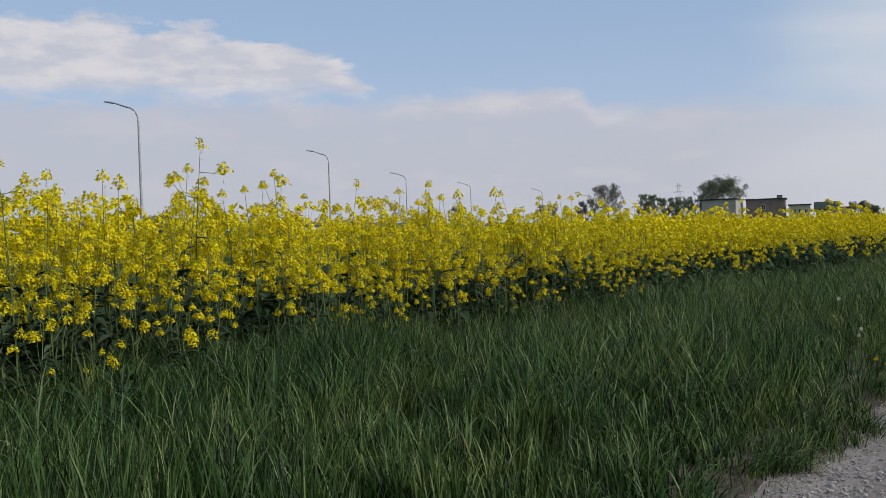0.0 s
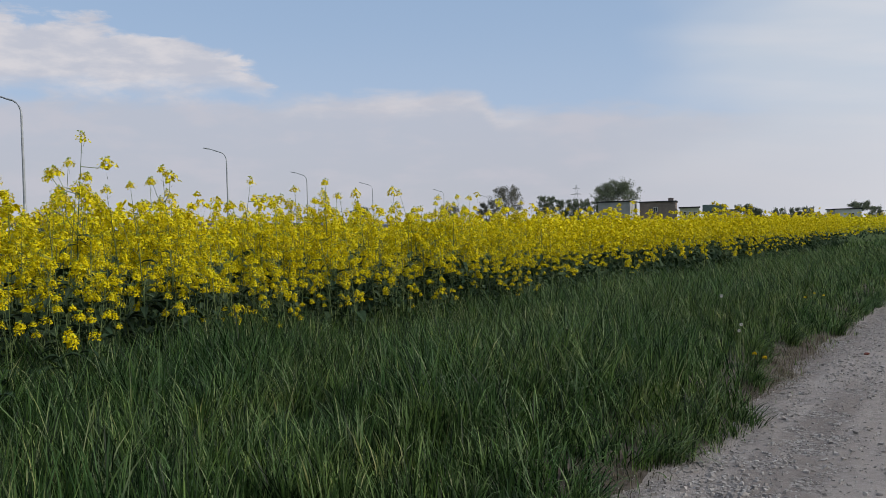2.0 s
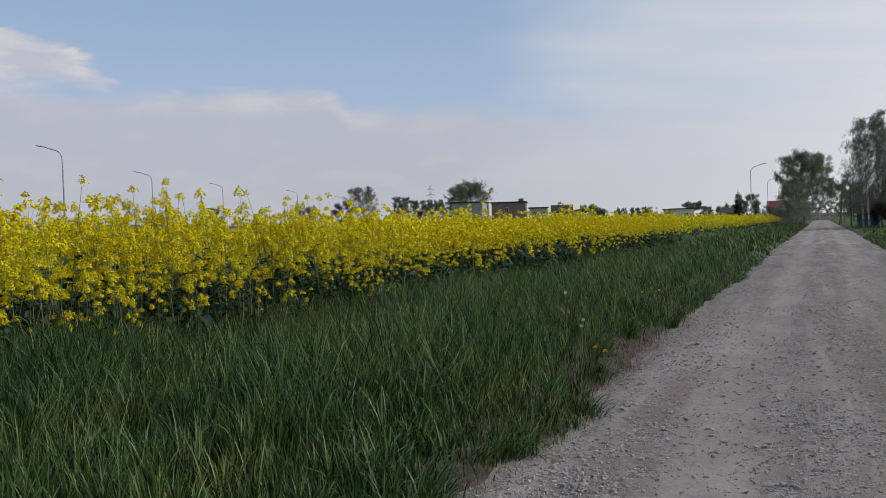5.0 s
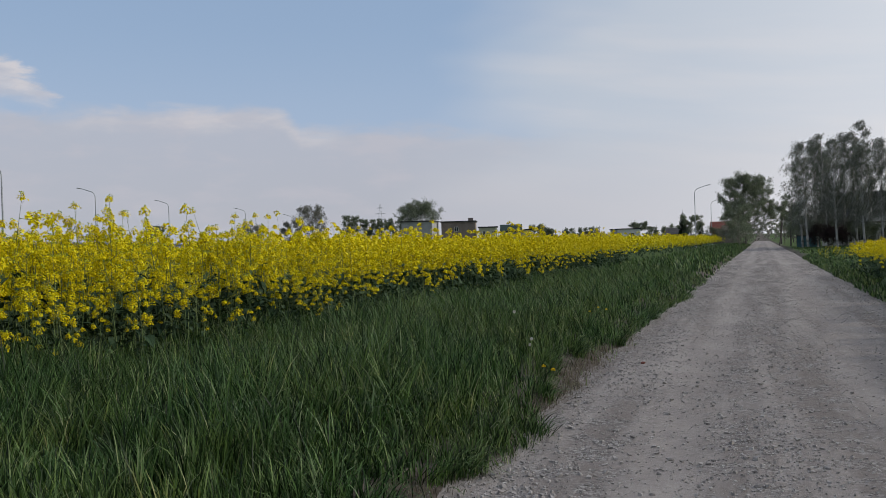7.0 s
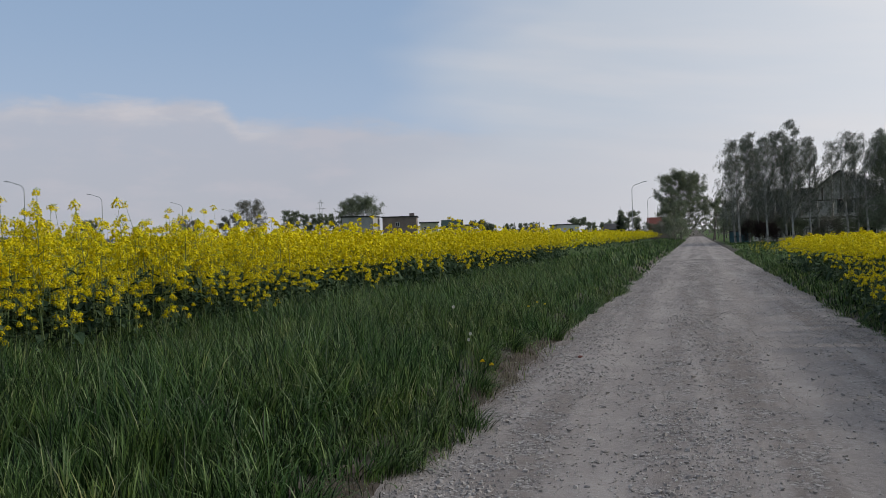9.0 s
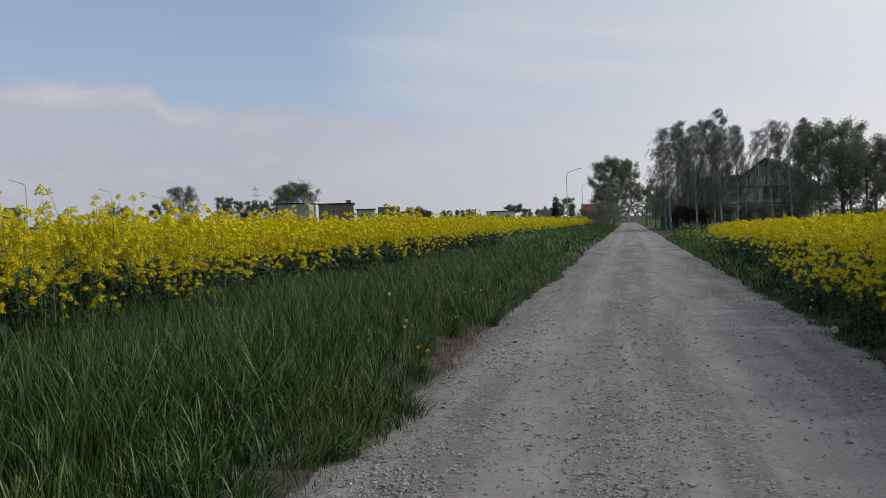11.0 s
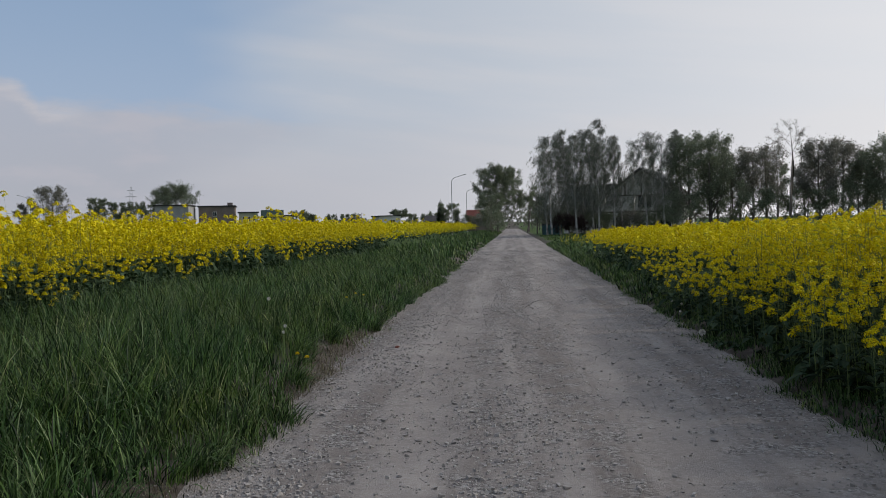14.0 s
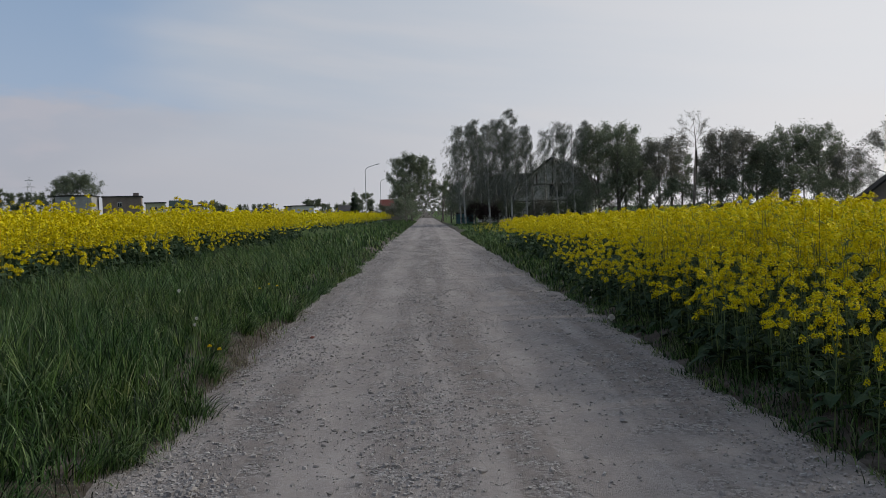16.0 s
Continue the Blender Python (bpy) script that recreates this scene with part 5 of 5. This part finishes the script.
# low stragglers past the end of the crop by the track
for k in range(26):
    x, y = random.uniform(2.9, 4.6), random.uniform(CROP_END, 62)
    c = copy_thing(kinds[k % 6], pose(x, y, float(ground_z(x, y)) - 0.01, 0, 0, random.uniform(0, 360)))
    s = random.uniform(0.35, 0.62)
    c.scale = (s, s, s)
    tagged(c, "low self-sown rape plant in the grass by the track", group="stray rape plants")


# ---------------------------------------------------------------- small plants and stones
def dandelion(x, y, height, clock, wide=1.0):
    z = float(ground_z(x, y))
    root = thing("dandelion", "dandelion with a white seed clock in the grass" if clock else "yellow dandelion flower in the grass", "flower", m=pose(x, y, z))
    s, h = Soup(), Soup()
    tube(s, [(0, 0, -0.02), (0.01, 0, height * 0.6), (0.02, 0.01, height)], [0.004, 0.0035, 0.003], 5)
    part("stalk", s, STEM, root)
    random.seed(int(abs(x * 1000 + y)))
    n = 90 if clock else 40
    for k in range(n):
        v = any_way()
        if not clock:
            v[2] = abs(v[2]) * 0.5
            v /= np.linalg.norm(v)
        c = np.array((0.02, 0.01, height)) + v * (0.015 if clock else 0.009) * wide
        w = np.cross(v, any_way())
        w /= np.linalg.norm(w)
        quad(h, c, v * (0.006 if clock else 0.011) * wide, w * 0.005 * wide, 0)
    part("seed_head" if clock else "flower", h, FLUFF if clock else DANDELION, root)
    for k in range(5):
        lf = Soup()
        a = k * 1.26
        leaf_shape(lf, (0, 0, 0.01), (math.cos(a), math.sin(a), 0.5), 0.14, 0.035, 0.5, 0, 0.4)
        part("leaf", lf, RAPE_LEAF, root)


for x, y, h, clock, wide in ((-2.03, 8.40, 0.25, False, 1.1), (-1.94, 8.42, 0.24, False, 1.2), (-2.58, 14.5, 0.22, False, 1.0), (-2.46, 14.6, 0.2, False, 1.0), (-2.4, 12.8, 0.33, False, 0.9), (-2.89, 10.4, 0.5, True, 1.0), (2.42, 10.9, 0.17, True, 2.0),
                             (-2.21, 8.64, 0.44, True, 0.8), (-2.25, 8.72, 0.36, True, 0.8), (2.62, 13.3, 0.16, True, 0.9), (2.7, 13.6, 0.2, True, 0.9), (2.66, 14.2, 0.18, True, 0.9)):
    dandelion(x, y, h, clock, wide)


def weed(x, y, size, seed, lift=0.0):
    """A rosette of broad leaves."""
    random.seed(seed)
    root = thing("broadleaf_weed", "broad-leaved green weed beside the gravel track", "weed", m=pose(x, y, float(ground_z(x, y))))
    for k in range(8):
        lf = Soup()
        a = k * 0.8 + random.uniform(-0.3, 0.3)
        leaf_shape(lf, (0, 0, 0.01 + lift * random.random()), (math.cos(a), math.sin(a), random.uniform(0.4, 1.2)), size * random.uniform(0.7, 1.1), size * 0.45, random.uniform(0.5, 0.9), 0, 0.3)
        part("leaf", lf, RAPE_LEAF, root)


for k, (x, y, s, up) in enumerate([(-2.58, 8.55, 0.2, 0.05), (-2.5, 8.45, 0.16, 0.05), (-2.05, 6.4, 0.12, 0.0), (2.6, 10.5, 0.2, 0.03), (2.68, 10.2, 0.15, 0.0), (2.85, 8.3, 0.14, 0.0), (-2.6, 9.6, 0.16, 0.05),
                                   (-6.06, 2.63, 0.24, 0.4), (-5.75, 2.75, 0.24, 0.4), (-5.5, 3.04, 0.22, 0.38), (-5.9, 3.2, 0.24, 0.45), (-6.0, 3.8, 0.24, 0.5), (-5.95, 4.5, 0.22, 0.5), (-6.1, 5.3, 0.22, 0.5), (-5.4, 2.3, 0.2, 0.3)]):
    weed(x, y, s, 700 + k, up)
frag = tagged(new("brick_fragment", mesh_of("brick_fragment", *[PEBBLES[2][k] for k in (0, 1)], [RED_ROOF])), "small red brick fragment lying on the gravel", "brick")
frag.matrix_basis = pose(-1.33, 10.66, float(road_z(-1.33, 10.66)) + 0.012, 0, 0, 30) @ Matrix.Diagonal((0.04, 0.04, 0.03, 1))

# drooping tufts that hang over the track's edge, and tufts that creep in from the other side
x, y = tufted(6500, -2.0, -1.6, 3.6, 22.0, 40, 0.05)
x = left_edge(y) - 0.08 - 0.85 * bays(y) + rng.normal(0, 0.05, len(x)) + 0.05 * np.sin(y * 5)
ok = patchy(y * 2.1, y * 0.7, 3.0) > -0.1
x, y = x[ok], y[ok]
blades("edge_tufts", x, y, rng.uniform(0.14, 0.36, len(x)), rng.uniform(0.005, 0.010, len(x)), "long grass tufts drooping over the gravel edge", GRASS, bend=1.0, wind=(0.55, -0.1))
x, y = tufted(2200, 2.2, 2.5, 4.0, 22.0, 30, 0.06)
x = right_edge(y) + 0.02 + rng.normal(0, 0.07, len(x)) - 0.05 * np.sin(y * 4)
ok = patchy(y * 1.9, y * 0.5, 1.0) > 0.0
x, y = x[ok], y[ok]
blades("edge_tufts", x, y, rng.uniform(0.06, 0.18, len(x)), rng.uniform(0.005, 0.009, len(x)), "low grass tufts creeping onto the gravel", GRASS, bend=1.0, wind=(-0.3, 0.0), segs=1)

# dry tufts along the bare edge
x, y = tufted(14000, -2.35, -1.6, 3.5, 14.0, 13, 0.05)
keep = (x < left_edge(y) + 0.03) & (x > left_edge(y) - bays(y) - 0.12)
x, y = x[keep], y[keep]
blades("dry_grass", x, y, rng.uniform(0.03, 0.13, len(x)), rng.uniform(0.003, 0.006, len(x)), "dry straw-coloured grass on the bare edge", DRY_GRASS, bend=1.0, segs=1)

# larger loose stones, each on its own
PEBBLE_MESHES = [mesh_of("stone", V, F, [STONE]) for V, F, m in PEBBLES]
n = 300
ys = 4.2 + 9.0 * rng.random(n) ** 1.4
near_left = rng.random(n) < 0.45
xs = np.where(near_left, left_edge(ys) + np.abs(rng.normal(0.12, 0.28, n)), rng.uniform(-1.6, 2.35, n))
xs = np.clip(xs, left_edge(ys) - 0.05, right_edge(ys) + 0.1)
for k in range(n):
    s = float(np.clip(rng.lognormal(math.log(0.017), 0.33), 0.010, 0.036))
    ob = new("stone", PEBBLE_MESHES[k % 6])
    z = max(float(road_z(xs[k], ys[k])), float(ground_z(xs[k], ys[k])))
    ob.matrix_basis = pose(float(xs[k]), float(ys[k]), z + s * 0.2, rng.uniform(-15, 15), rng.uniform(-15, 15), rng.uniform(0, 360)) @ Matrix.Diagonal((s, s, s, 1))
    ob.parent = road
